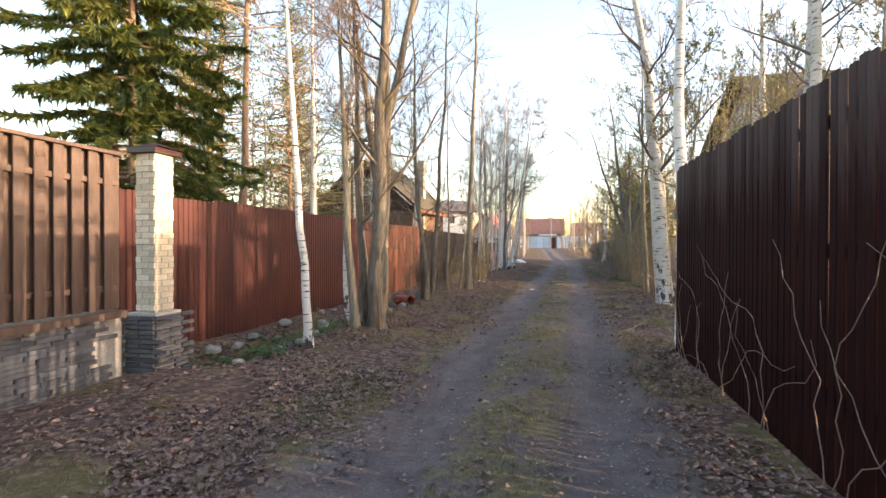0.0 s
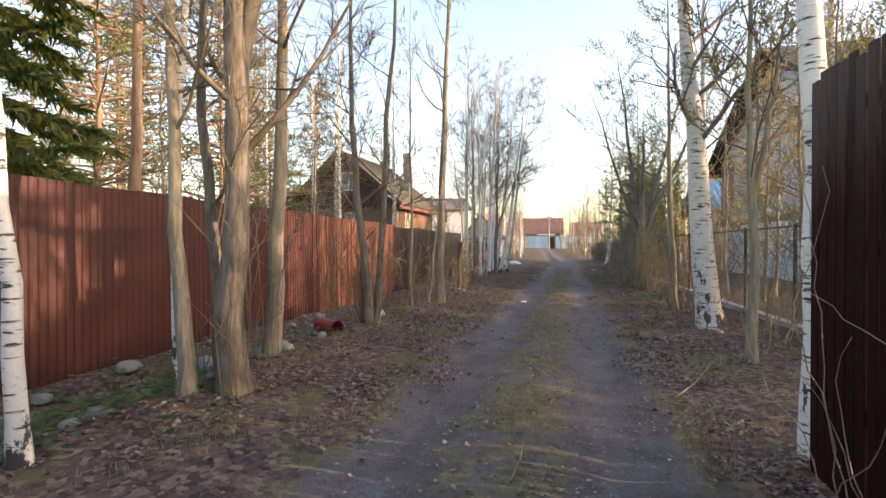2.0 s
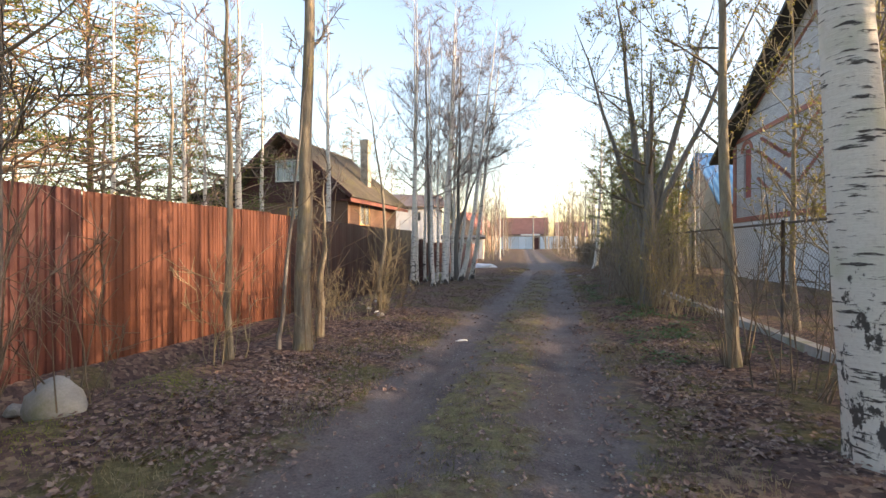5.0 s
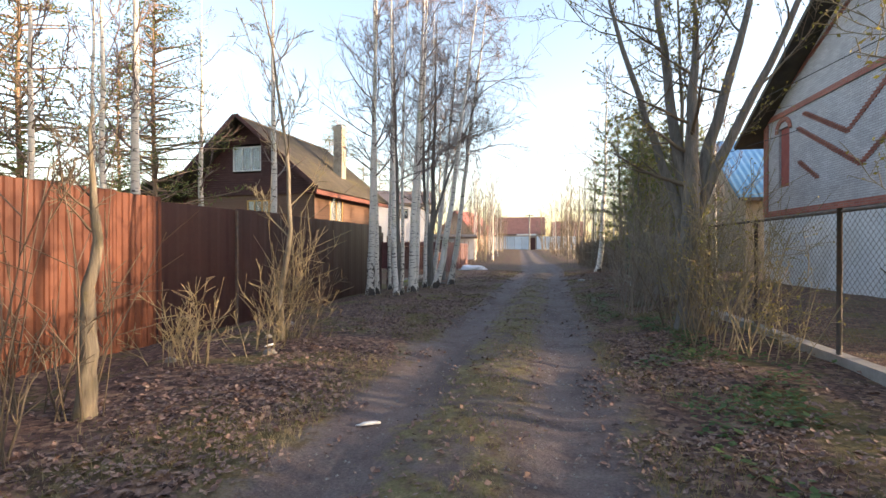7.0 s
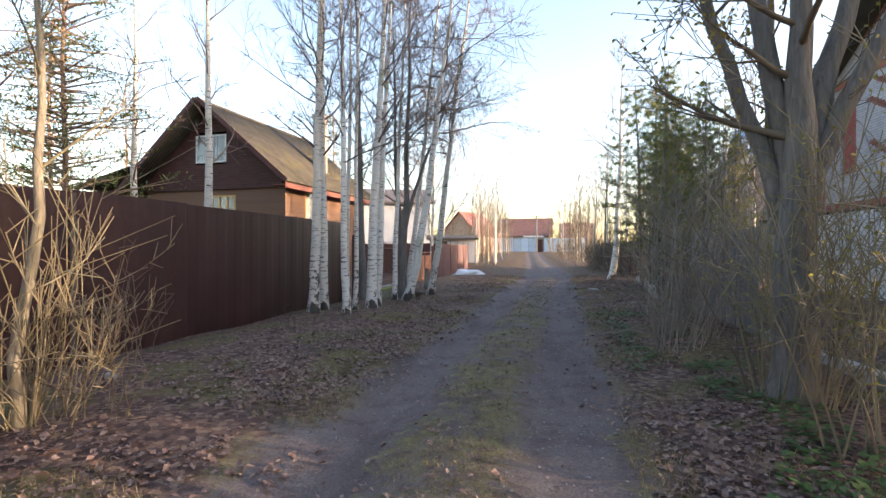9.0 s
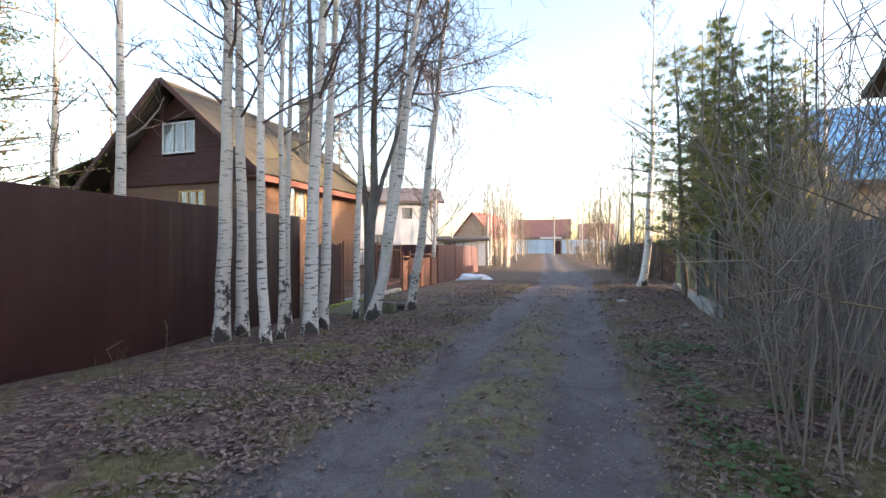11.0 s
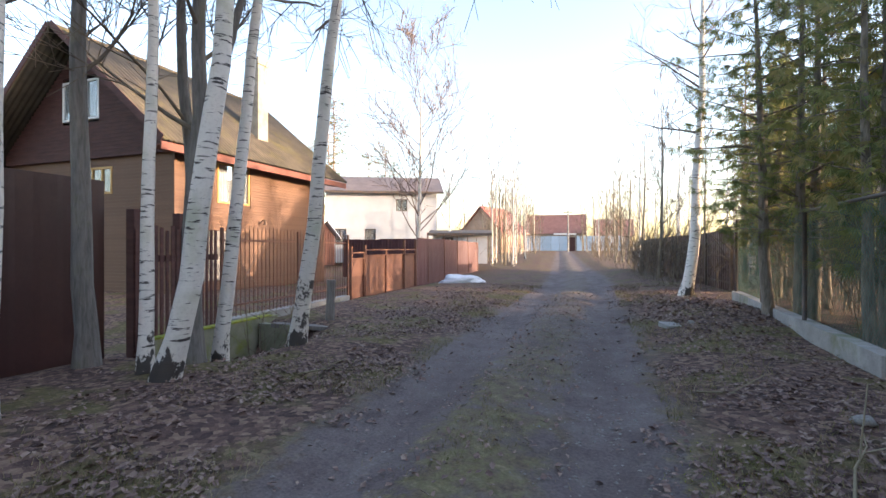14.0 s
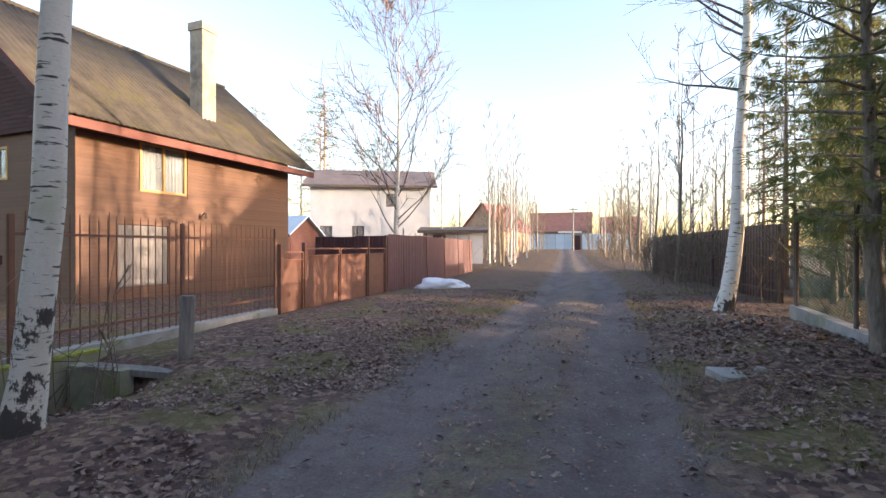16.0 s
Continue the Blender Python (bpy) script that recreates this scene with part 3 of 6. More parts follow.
def conifer(name, label, x, y, h, r, width, seed, needles, bark, first=0.05, whorls=34, droop=-0.25, spray=0.16, dense=9, group="", taper=1.0, trunks=((0, 0),), rise=0.15):
    """An evergreen with drooping boughs and many small sprays of needles."""
    rnd = random.Random(seed)
    ob = thing(name, label, "tree", pose(x, y, gz(x, y)), group)
    tr, br, fo = Shape(), Shape(), Shape()
    for ox, oy in trunks:
        pts = [Vector((ox, oy, 0)) + p for p in trunk_line(rnd, h * rnd.uniform(0.9, 1), (0, 0), (0, 0), wobble=0.015)]
        pts[0].z -= 0.15
        tr.tube(pts, [max(r * (1 - 0.93 * i / (len(pts) - 1)), 0.01) for i in range(len(pts))], 9)
        for k in range(whorls):
            t = first + (0.99 - first) * (k + rnd.random()) / whorls
            z = t * h
            reach = width * ((1 - t) ** taper + 0.06) * rnd.uniform(0.55, 1.2)
            for j in range(5):
                a = 6.283 * (j + rnd.random()) / 5 + k * 2.4
                d = Vector((math.cos(a), math.sin(a), rise))
                p = Vector((ox, oy, z + rnd.uniform(-0.9, 0.9) * h / whorls))
                n = max(3, int(reach / 0.4) + 2)
                line = [p.copy()]
                for i in range(n):
                    d = (d + Vector((0, 0, droop * 0.5 * (1 if i < n * 0.6 else -0.8))) + rvec(rnd, 0.12)).normalized()
                    line.append(line[-1] + d * (reach / n))
                br.tube(line, [max(0.018 * reach * (1 - i / (n + 0.5)), 0.004) for i in range(n + 1)], 3)
                for i in range(n * dense):
                    f = 0.12 + 0.88 * rnd.random()
                    s = min(int(f * n), n - 1)
                    q = line[s].lerp(line[s + 1], f * n - s)
                    ax = (line[s + 1] - line[s]).normalized()
                    out = (ax * 0.7 + rvec(rnd, 0.9) + Vector((0, 0, droop * 1.6))).normalized() * spray * rnd.uniform(0.6, 1.4)
                    sd = out.cross(rvec(rnd, 1)).normalized() * spray * rnd.uniform(0.16, 0.3)
                    fo.poly(q - sd * 0.7, q + sd * 0.7, q + out + rvec(rnd, 0.02))
    part(ob, "trunk", tr, bark, True)
    part(ob, "branches", br, bark, True)
    part(ob, "needles", fo, needles, kind="stuff")
    return ob


def thuja(name, label, x, y, h, r, width, seed, trunks, first):
    """A thuja: upswept boughs whose flat sprays hang in fans."""
    rnd = random.Random(seed)
    ob = thing(name, label, "tree", pose(x, y, gz(x, y)), "thujas by the gate")
    tr, br, fo = Shape(), Shape(), Shape()
    for ox, oy in trunks:
        top = h * rnd.uniform(0.82, 1)
        pts = [Vector((ox, oy, 0)) + p for p in trunk_line(rnd, top, (ox * 0.08, oy * 0.08), (0, 0), wobble=0.02)]
        pts[0].z -= 0.15
        tr.tube(pts, [max(r * (1 - 0.9 * i / (len(pts) - 1)), 0.012) for i in range(len(pts))], 9)
        for k in range(88):
            t = first + (0.98 - first) * (k + rnd.random()) / 88
            reach = width * (1 - t) ** 0.55 * min(1.0, 0.55 + (t - first) * 2.2) * rnd.uniform(0.45, 1.15)
            a = k * 2.4 + rnd.uniform(-0.5, 0.5)
            d = Vector((math.cos(a), math.sin(a), 0.35))
            line = [Vector((ox * (1 + 0.08 * t * h), oy * (1 + 0.08 * t * h), t * top))]
            for i in range(4):
                d = (d + Vector((0, 0, 0.1 if i > 1 else -0.12)) + rvec(rnd, 0.14)).normalized()
                line.append(line[-1] + d * (reach / 4))
            br.tube(line, [max(0.014 * reach * (1 - i / 4.5), 0.004) for i in range(5)], 3)
            for _ in range(int(6 + reach * 8)):
                f = (0.2 + 0.8 * rnd.random()) * 4
                i = min(int(f), 3)
                q = line[i].lerp(line[i + 1], f - i)
                out = ((line[i + 1] - line[i]).normalized() * 0.5 + rvec(rnd, 0.65) + Vector((0, 0, -0.75))).normalized()
                ln = rnd.uniform(0.12, 0.28)
                sd = out.cross(rvec(rnd, 1)).normalized()
                for j in range(5):                    # one fan of narrow scales
                    w = (j - 2) * 0.3
                    v = (out + sd * w).normalized() * ln * rnd.uniform(0.7, 1.1)
                    fo.poly(q + v * 0.1, q + v * 0.6 + sd * 0.02, q + v)
    part(ob, "trunk", tr, WILLOW, True)
    part(ob, "branches", br, WILLOW, True, kind="stuff")
    part(ob, "sprays", fo, THUJA, kind="stuff")
    return ob


def pine(name, label, x, y, h, r, seed, crown=0.45, clumps=70, size=1.6, group=""):
    rnd = random.Random(seed)
    ob = thing(name, label, "tree", pose(x, y, gz(x, y)), group)
    tr, br, fo = Shape(), Shape(), Shape()
    pts = trunk_line(rnd, h, (rnd.uniform(-0.02, 0.02), 0), (0, 0), wobble=0.06)
    pts[0].z -= 0.2
    tr.tube(pts, [max(r * (1 - 0.85 * i / (len(pts) - 1)), 0.02) for i in range(len(pts))], 9)
    for k in range(clumps):
        t = 1 - crown * (1 - (k + rnd.random()) / clumps)
        a = rnd.uniform(0, 6.28)
        reach = size * rnd.uniform(0.35, 1.15) * (1.35 - 0.9 * (t - (1 - crown)) / crown)
        p = Vector((pts[-1].x * t, pts[-1].y * t, h * t))
        d = Vector((math.cos(a), math.sin(a), rnd.uniform(-0.15, 0.45)))
        line = [p, p + d * reach * 0.5 + Vector((0, 0, 0.05)), p + d * reach + rvec(rnd, 0.15)]
        br.tube(line, [0.035, 0.022, 0.008], 4)
        for _ in range(32):
            c = line[1].lerp(line[2], rnd.random() ** 0.7 * 1.1) + Vector((rnd.gauss(0, 0.2), rnd.gauss(0, 0.2), rnd.gauss(0, 0.1)))
            o = (rvec(rnd, 1) + Vector((0, 0, 0.4))).normalized() * rnd.uniform(0.12, 0.24)
            s = o.cross(rvec(rnd, 1)).normalized() * 0.02
            fo.poly(c, c + o * 0.5 + s, c + o, c + o * 0.5 - s)
    part(ob, "trunk", tr, PINE_BARK, True)
    part(ob, "branches", br, PINE_BARK, True)
    part(ob, "needles", fo, PINE, kind="stuff")
    return ob


B_LABEL = "white-barked bare birch with black scars beside the lane"
LB = "birches beside the lane"
# near part of the lane, at the ditch
bare_tree("birch_tree", "slender leaning white birch at the ditch edge", -3.5, 6.45, 8.5, 0.068, BIRCH, TWIG_BIRCH, 1, (-0.075, 0.0), first=0.42, count=21, reach=1.75, group=LB)
bare_tree("birch_tree", "slender white birch with a curved foot", -3.42, 7.98, 8.0, 0.055, BIRCH, TWIG_BIRCH, 2, (0.012, 0.02), kink=(0.22, 0.0, 0.35), first=0.35, count=21, reach=1.62, group=LB)
bare_tree("alder_tree", "thin grey-green leaning tree with bare twigs", -3.36, 7.85, 7.5, 0.085, ALDER, TWIG, 3, (-0.08, 0.03), first=0.3, count=13, reach=2.0)
bare_tree("willow_tree", "large furrowed willow with forked stems", -3.08, 8.15, 9.5, 0.155, WILLOW, TWIG, 4, (0.03, 0.0), first=0.22, count=17, reach=2.4, wobble=0.05, kids=7, twigs=5,
          extra=[((0.02, 0.0, 2.35), 6.5, 0.10, (0.17, 0.03)), ((0.0, 0.05, 1.9), 6.5, 0.085, (-0.15, 0.1)), ((-0.22, 0.15, 0), 8, 0.075, (-0.05, 0.0))], shoots=8)
bare_tree("alder_tree", "yellowish grey bare alder trunk", -3.5, 9.45, 10, 0.115, ALDER, TWIG, 5, (0.02, 0.01), first=0.35, count=14, reach=1.9, shoots=4)
bare_tree("alder_tree", "dark slender bare trunk by the ditch", -3.72, 9.0, 9, 0.075, WILLOW, TWIG, 56, (-0.02, 0.0), first=0.4, count=10, reach=1.7)
bare_tree("alder_tree", "thin crooked grey sapling at the ditch edge", -3.72, 10.05, 4.2, 0.032, ALDER, TWIG, 6, (0.0, 0.01), first=0.25, count=14, reach=1.0)
bare_tree("willow_tree", "many-stemmed willow with shoots round its foot", -3.2, 12.15, 8.5, 0.085, WILLOW, TWIG, 7, (-0.04, 0.0), first=0.2, count=16, reach=2.0, wobble=0.05, kids=7, twigs=5,
          extra=[((0.1, 0.05, 0), 8.8, 0.075, (0.05, 0.02)), ((-0.12, 0.1, 0), 6, 0.05, (-0.1, 0.03))], shoots=28)
bare_tree("alder_tree", "thin straight grey sapling at the ditch edge", -3.28, 15.1, 7.5, 0.05, ALDER, TWIG, 8, (0.02, 0.0), first=0.35, count=12, reach=1.0, shoots=2)
bare_tree("alder_tree", "straight pale grey bare trunk", -2.78, 16.05, 11, 0.125, ALDER, TWIG, 9, (0.035, 0.0), first=0.38, count=15, reach=1.8, shoots=6)
bare_tree("alder_tree", "thin dark sapling beside a trunk", -3.05, 15.85, 4.6, 0.035, MAPLE, TWIG, 10, (0.09, 0.0), first=0.3, count=9, reach=0.9)
bare_tree("alder_tree", "broken-topped trunk with torn pale wood", -3.06, 17.1, 2.6, 0.085, ALDER, TWIG, 11, (0.07, 0.0), first=0.55, count=6, reach=0.7, wobble=0.03, shoots=8)
bare_tree("maple_tree", "curved young tree with arching top", -3.1, 20.35, 6.0, 0.05, ALDER, TWIG_YELLOW, 12, (-0.05, 0.02), bend=(0.35, 0.0), first=0.25, count=12, reach=1.4, wobble=0.07, shoots=16)
# birch row at the dark gate
for i, (x, y, r, ln, h) in enumerate([(-4.13, 27.25, 0.125, 0.018, 11), (-4.12, 27.75, 0.11, -0.005, 11), (-3.3, 27.2, 0.085, -0.03, 10), (-3.24, 27.5, 0.06, 0.02, 9.5),
                                      (-3.06, 28.05, 0.125, 0.045, 11), (-3.12, 28.58, 0.1, 0.045, 11), (-4.05, 29.0, 0.075, 0.0, 10), (-3.12, 30.0, 0.075, 0.03, 10)]):
    bare_tree("birch_tree", B_LABEL, x, y, h, r, BIRCH if i % 3 else BIRCH_OLD, TWIG_BIRCH, 20 + i, (ln, 0.0), first=0.32, count=20, reach=2.3, group=LB, wobble=0.025, up=0.6, kids=6, twigs=4)
bare_tree("maple_tree", "dark grey maple with a steep fork and an arched limb", -2.98, 30.5, 10, 0.115, MAPLE, TWIG, 30, (0.02, 0.0), first=0.25, count=14, reach=2.4, kids=7, twigs=5,
          extra=[((0.03, 0.0, 2.1), 5.5, 0.06, (0.38, 0.02)), ((-0.12, 0.1, 0), 9, 0.09, (-0.06, 0.0))])
bare_tree("maple_tree", "straight grey maple trunk among birches", -4.03, 30.1, 10, 0.115, MAPLE, TWIG, 31, (-0.015, 0.0), first=0.3, count=12, reach=1.8)
bare_tree("birch_tree", "white birch leaning over the lane from a spread foot", -2.76, 29.85, 11, 0.12, BIRCH, TWIG_BIRCH, 32, (0.125, 0.0), kink=(-0.25, 0, 0.5), first=0.4, count=28, reach=3.4, up=0.15, kids=7, twigs=5, group=LB)
bare_tree("birch_tree", "white birch leaning over the lane", -3.08, 31.0, 11, 0.095, BIRCH, TWIG_BIRCH, 33, (0.1, 0.0), first=0.4, count=28, reach=3.4, up=0.15, kids=7, twigs=5, group=LB)
bare_tree("birch_tree", "grey-white birch leaning over the ditch", -2.53, 31.8, 11, 0.115, BIRCH_OLD, TWIG_BIRCH, 34, (0.125, 0.0), first=0.38, count=28, reach=3.4, up=0.15, kids=7, twigs=5, group=LB)
# right side
bare_tree("birch_tree", "straight white birch at the end of the slatted fence", 1.95, 7.85, 10, 0.115, BIRCH, TWIG_BIRCH, 40, (-0.012, 0.0), first=0.5, count=18, reach=1.88, group=LB)
bare_tree("birch_tree", "old leaning birch with a black burred foot", 2.93, 13.5, 11, 0.225, BIRCH_OLD, TWIG_BIRCH, 41, (-0.1, 0.0), bend=(0.0, 0), first=0.3, count=18, reach=2.6, group=LB, kids=7, twigs=5, wobble=0.06,
          extra=[((0.02, 0.35, 0), 8.5, 0.09, (-0.03, 0.0))])
bare_tree("alder_tree", "thin smooth grey tree with budding twigs", 2.56, 10.75, 7.0, 0.068, ALDER, TWIG, 42, (-0.01, 0.02), first=0.3, count=16, reach=1.8, buds=True,
          extra=[((0.0, 0.0, 2.0), 3.5, 0.04, (0.16, 0.05))])
bare_tree("alder_tree", "slender dark-stemmed tree with yellow-green buds", 2.9, 16.2, 8.5, 0.085, ALDER, TWIG, 43, (-0.02, 0.0), first=0.28, count=16, reach=1.8, buds=True, shoots=10)
bare_tree("willow_tree", "broad many-limbed tree forking above head height", 3.2, 22.5, 6.0, 0.21, MAPLE, TWIG, 44, (0.02, 0.0), first=0.35, count=12, reach=2.6, buds=True, kids=7, twigs=5,
          extra=[((0, 0, 1.9), 6.0, 0.12, (0.3, 0.1)), ((0.02, 0, 2.1), 6.5, 0.11, (-0.12, 0.05)), ((0.05, 0, 1.8), 6.0, 0.10, (0.42, -0.1)), ((-0.05, 0.1, 1.7), 5.5, 0.09, (-0.32, 0.0))], shoots=14)
bare_tree("alder_tree", "slender bare stem beside a bush", 3.45, 23.1, 8.0, 0.06, ALDER, TWIG, 45, (-0.02, 0.0), first=0.3, count=14, reach=1.8, buds=True)
bare_tree("birch_tree", "white birch with a curved foot on a bank", 3.8, 39.75, 11, 0.15, BIRCH, TWIG_BIRCH, 46, (0.02, 0.0), kink=(-0.3, 0, 0.9), first=0.35, count=24, reach=2.50, group=LB)
for i, (x, y, n, h, sp, tw) in enumerate([(3.75, 20.6, 14, 1.2, 0.4, TWIG_YELLOW), (3.2, 21.1, 24, 2.0, 0.4, TWIG_YELLOW), (3.3, 22.4, 30, 2.6, 0.35, TWIG_YELLOW), (2.84, 24.7, 26, 2.6, 0.3, HAZEL),
                                          (3.2, 25.7, 30, 3.0, 0.35, HAZEL), (3.0, 26.5, 30, 2.5, 0.35, HAZEL), (3.5, 27.5, 26, 2.6, 0.4, HAZEL), (3.1, 15.2, 18, 2.4, 0.35, TWIG),
                                          (3.5, 9.4, 18, 2.2, 0.4, TWIG), (3.6, 12.4, 20, 2.4, 0.4, TWIG_YELLOW)]):
    bush("hazel_bush", "dense bare hazel shoots growing in a thicket", x, y, n, h, sp, 60 + i, tw, "hazel thicket", radius=0.4, buds=i < 3, r=0.009, lean=(0.12, 0))
for i, (x, y, n, h, sp, tw) in enumerate([(-3.9, 19.0, 12, 0.9, 0.5, TWIG_YELLOW), (-3.3, 18.75, 12, 0.8, 0.5, TWIG_YELLOW), (-2.8, 20.6, 14, 1.2, 0.5, TWIG), (-3.4, 17.0, 10, 1.6, 0.5, TWIG),
                                          (-3.5, 13.2, 12, 1.7, 0.4, TWIG), (-3.6, 11.2, 10, 1.8, 0.5, TWIG), (-4.3, 22.5, 8, 1.3, 0.4, TWIG), (-3.8, 33.0, 9, 2.2, 0.4, TWIG), (-3.3, 15.0, 9, 1.5, 0.3, TWIG_YELLOW),
                                          (-3.2, 24.8, 6, 0.5, 0.5, TWIG), (-3.1, 20.5, 16, 1.8, 0.9, TWIG_YELLOW), (-3.0, 19.6, 9, 0.9, 0.8, TWIG_YELLOW)]):
    bush("shrub", "bare low shrub with thin upright shoots", x, y, n, h, sp, 80 + i, tw, "shrubs along the ditch", radius=0.3, r=0.009)
# evergreens
big_spruce = conifer("spruce_tree", "tall green spruce with drooping boughs behind the fence", -9.5, 9.3, 11.5, 0.17, 3.4, 101, SPRUCE, PINE_BARK, first=0.24, whorls=40, dense=36, spray=0.25, taper=0.6)
thuja_a = thuja("thuja_tree", "tall airy green thuja with brown-tipped hanging sprays", 4.75, 35.5, 8.6, 0.11, 2.45, 102, ((0, 0), (0.4, 0.5), (-0.35, 0.35)), 0.17)
thuja_b = thuja("thuja_tree", "narrow green thuja behind hazel shoots", 4.6, 33.2, 7.0, 0.08, 1.4, 103, ((0, 0), (0.25, 0.2)), 0.14)
conifer("spruce_tree", "dark spruce with open boughs beyond the brown fence", 7.2, 46.5, 8.5, 0.12, 1.8, 104, THUJA, PINE_BARK, first=0.1, whorls=22, dense=6, taper=0.8)
conifer("spruce_tree", "dark spruce crown above the slatted fence", 5.3, 3.6, 7.5, 0.12, 2.0, 105, SPRUCE, PINE_BARK, first=0.38, whorls=18, dense=7, taper=0.9)
# pines and woods behind the left fences
rw = random.Random(5)
pine_a = pine("pine_tree", "tall pine with a bare trunk behind the fence", -9.3, 13.2, 15, 0.17, 110, 0.45, 60, 1.9, "pines behind the fences")
pine_b = pine("pine_tree", "pine with wide feathery crown behind the fence", -13.5, 17.5, 14, 0.16, 111, 0.7, 95, 2.4, "pines behind the fences")
for i in range(13):
    src = (pine_a, pine_b)[i % 2]
    x, y = -13 - rw.random() * 16, 10 + i * 3.2 + rw.random() * 2
    if y > 30:
        x -= 16
    copy_thing(src, pose(x, y, gz(x, y), 0, 0, rw.uniform(0, 360)))
pine_c = pine("pine_tree", "young pine with dense sunlit green boughs behind the fence", -10.2, 17.2, 11, 0.13, 112, 0.82, 150, 2.5, "pines behind the fences")
for x, y in ((-12.4, 21.5), (-11.2, 13.8), (-14.5, 25.5), (-16.5, 19.5), (-13.0, 29.0), (-18.5, 33.0)):
    copy_thing(pine_c, pose(x, y, gz(x, y), 0, 0, rw.uniform(0, 360)))
for x, y in ((-22, 82), (-26, 86), (-30, 78), (14, 70), (18, 80), (22, 62)):
    copy_thing(pine_b, pose(x, y, gz(x, y, False), 0, 0, rw.uniform(0, 360)))
tall_birch = bare_tree("birch_tree", "tall pale birch trunk behind the fence", -8.2, 15.4, 13, 0.15, BIRCH_OLD, TWIG_BIRCH, 120, (0.0, 0.0), first=0.3, count=18, reach=2.0, group="birches behind the fences", wobble=0.03)
for x, y in ((-9.5, 24.5), (-8.6, 29.5), (4.9, 10.6), (5.3, 11.6), (-13, 31.5), (6.2, 16.5)):
    copy_thing(tall_birch, pose(x, y, gz(x, y), 0, 0, rw.uniform(0, 360)))
FINEST = 0.0085
# the spreading birch beyond the rusty gate and the thin trees further on
bare_tree("birch_tree", "tall bare birch with fine upswept twigs behind the gate", -6.4, 48.3, 12.5, 0.12, BIRCH_OLD, TWIG_BIRCH, 121, (0.01, 0), first=0.14, count=36, reach=4.6, up=0.75, kids=6, twigs=4)
far_a = bare_tree("birch_tree", "thin distant bare birch beside the far lane", 5.2, 52, 10.5, 0.09, BIRCH_OLD, TWIG_BIRCH, 122, (0.0, 0), first=0.2, count=12, reach=1.8, up=1.0, kids=4, twigs=2, group="thin trees along the far lane")
far_b = bare_tree("alder_tree", "thin distant bare tree beside the far lane", 4.6, 49, 7.5, 0.09, ALDER, TWIG, 123, (0.02, 0), first=0.15, count=12, reach=2.1, up=0.8, kids=4, twigs=2, group="thin trees along the far lane")
for i in range(56):
    side = 1 if i % 2 else -1
    y = 50 + i * 1.35 + rw.random() * 3
    if side < 0 and y < 62:
        y += 12
    x = road_mid(y) + ((3.4 + rw.random() ** 1.6 * 7) if side > 0 else (-4.3 - rw.random() ** 1.6 * 5))
    copy_thing((far_a, far_b)[i // 2 % 2], pose(x, y, gz(x, y), 0, 0, rw.uniform(0, 360)))
for i in range(30):        # taller trees closing the far lane on both sides
    y = 60 + i * 2.1 + rw.random() * 2
    x = road_mid(y) + ((3.6 + rw.random() * 9) if i % 3 else (-5.0 - rw.random() * 3.0))
    if i % 3 == 0 and y < 68:
        y += 8
    copy_thing((far_a, far_b)[i % 2], pose(x, y, gz(x, y), 0, 0, rw.uniform(0, 360)) @ Matrix.Scale(rw.uniform(1.05, 1.4), 4))
for x, y, k in ((-27, 78, 1.4), (-30.5, 83, 1.3), (-33, 74, 1.2)):
    copy_thing(pine_b, pose(x, y, gz(x, y, False), 0, 0, rw.uniform(0, 360)) @ Matrix.Scale(k, 4))
for i in range(14):        # bare trees in the gardens on both sides
    x, y = (6.5 + rw.random() * 3, 8 + rw.random() * 11) if i < 5 else (-8 - rw.random() * 5, 14 + rw.random() * 14)
    copy_thing((far_a, far_b)[i % 2], pose(x, y, gz(x, y), 0, 0, rw.uniform(0, 360)))
far_bush = bush("shrub", "bare brown thicket along the far lane", 4.6, 50, 13, 2.2, 0.6, 130, TWIG, "far thickets", radius=0.8, kids=2)
for i in range(22):
    y = 51 + i * 2.4
    x = road_mid(y) + ((3.0 + rw.random() * 2.5) if i % 2 else (-5.2 - rw.random() * 2 - (0 if y > 66 else 2.4)))
    copy_thing(far_bush, pose(x, y, gz(x, y), 0, 0, rw.uniform(0, 360)))
for i in range(9):        # brush in front of the dull brown fence
    x, y = 4.3 + rw.random() * 0.9, 42.5 + i * 1.6
    copy_thing(far_bush, pose(x, y, gz(x, y), 0, 0, rw.uniform(0, 360)) @ Matrix.Scale(rw.uniform(0.8, 1.2), 4))
for i in range(16):       # thicket in the garden beyond the mesh fence
    x, y = 7.0 + rw.random() * 5, 8.5 + i * 0.75
    copy_thing(far_bush, pose(x, y, gz(x, y), 0, 0, rw.uniform(0, 360)) @ Matrix.Scale(rw.uniform(1.0, 1.5), 4))
for i in range(12):       # trees of the gardens behind the mesh panel
    x, y = 8.5 + rw.random() * 8, 38 + i * 1.5
    if not (11.5 < x and 42 < y < 54):
        copy_thing((far_a, far_b)[i % 2], pose(x, y, gz(x, y), 0, 0, rw.uniform(0, 360)))
FINEST = 0.005
veil = bare_tree("alder_tree", "young tree with a veil of yellow-green budding twigs", 5.4, 12.6, 7.0, 0.06, ALDER, TWIG_YELLOW, 140, (0.0, 0.0), first=0.1, count=18, reach=2.1, up=0.6, buds=True,
                 group="budding trees in the garden")
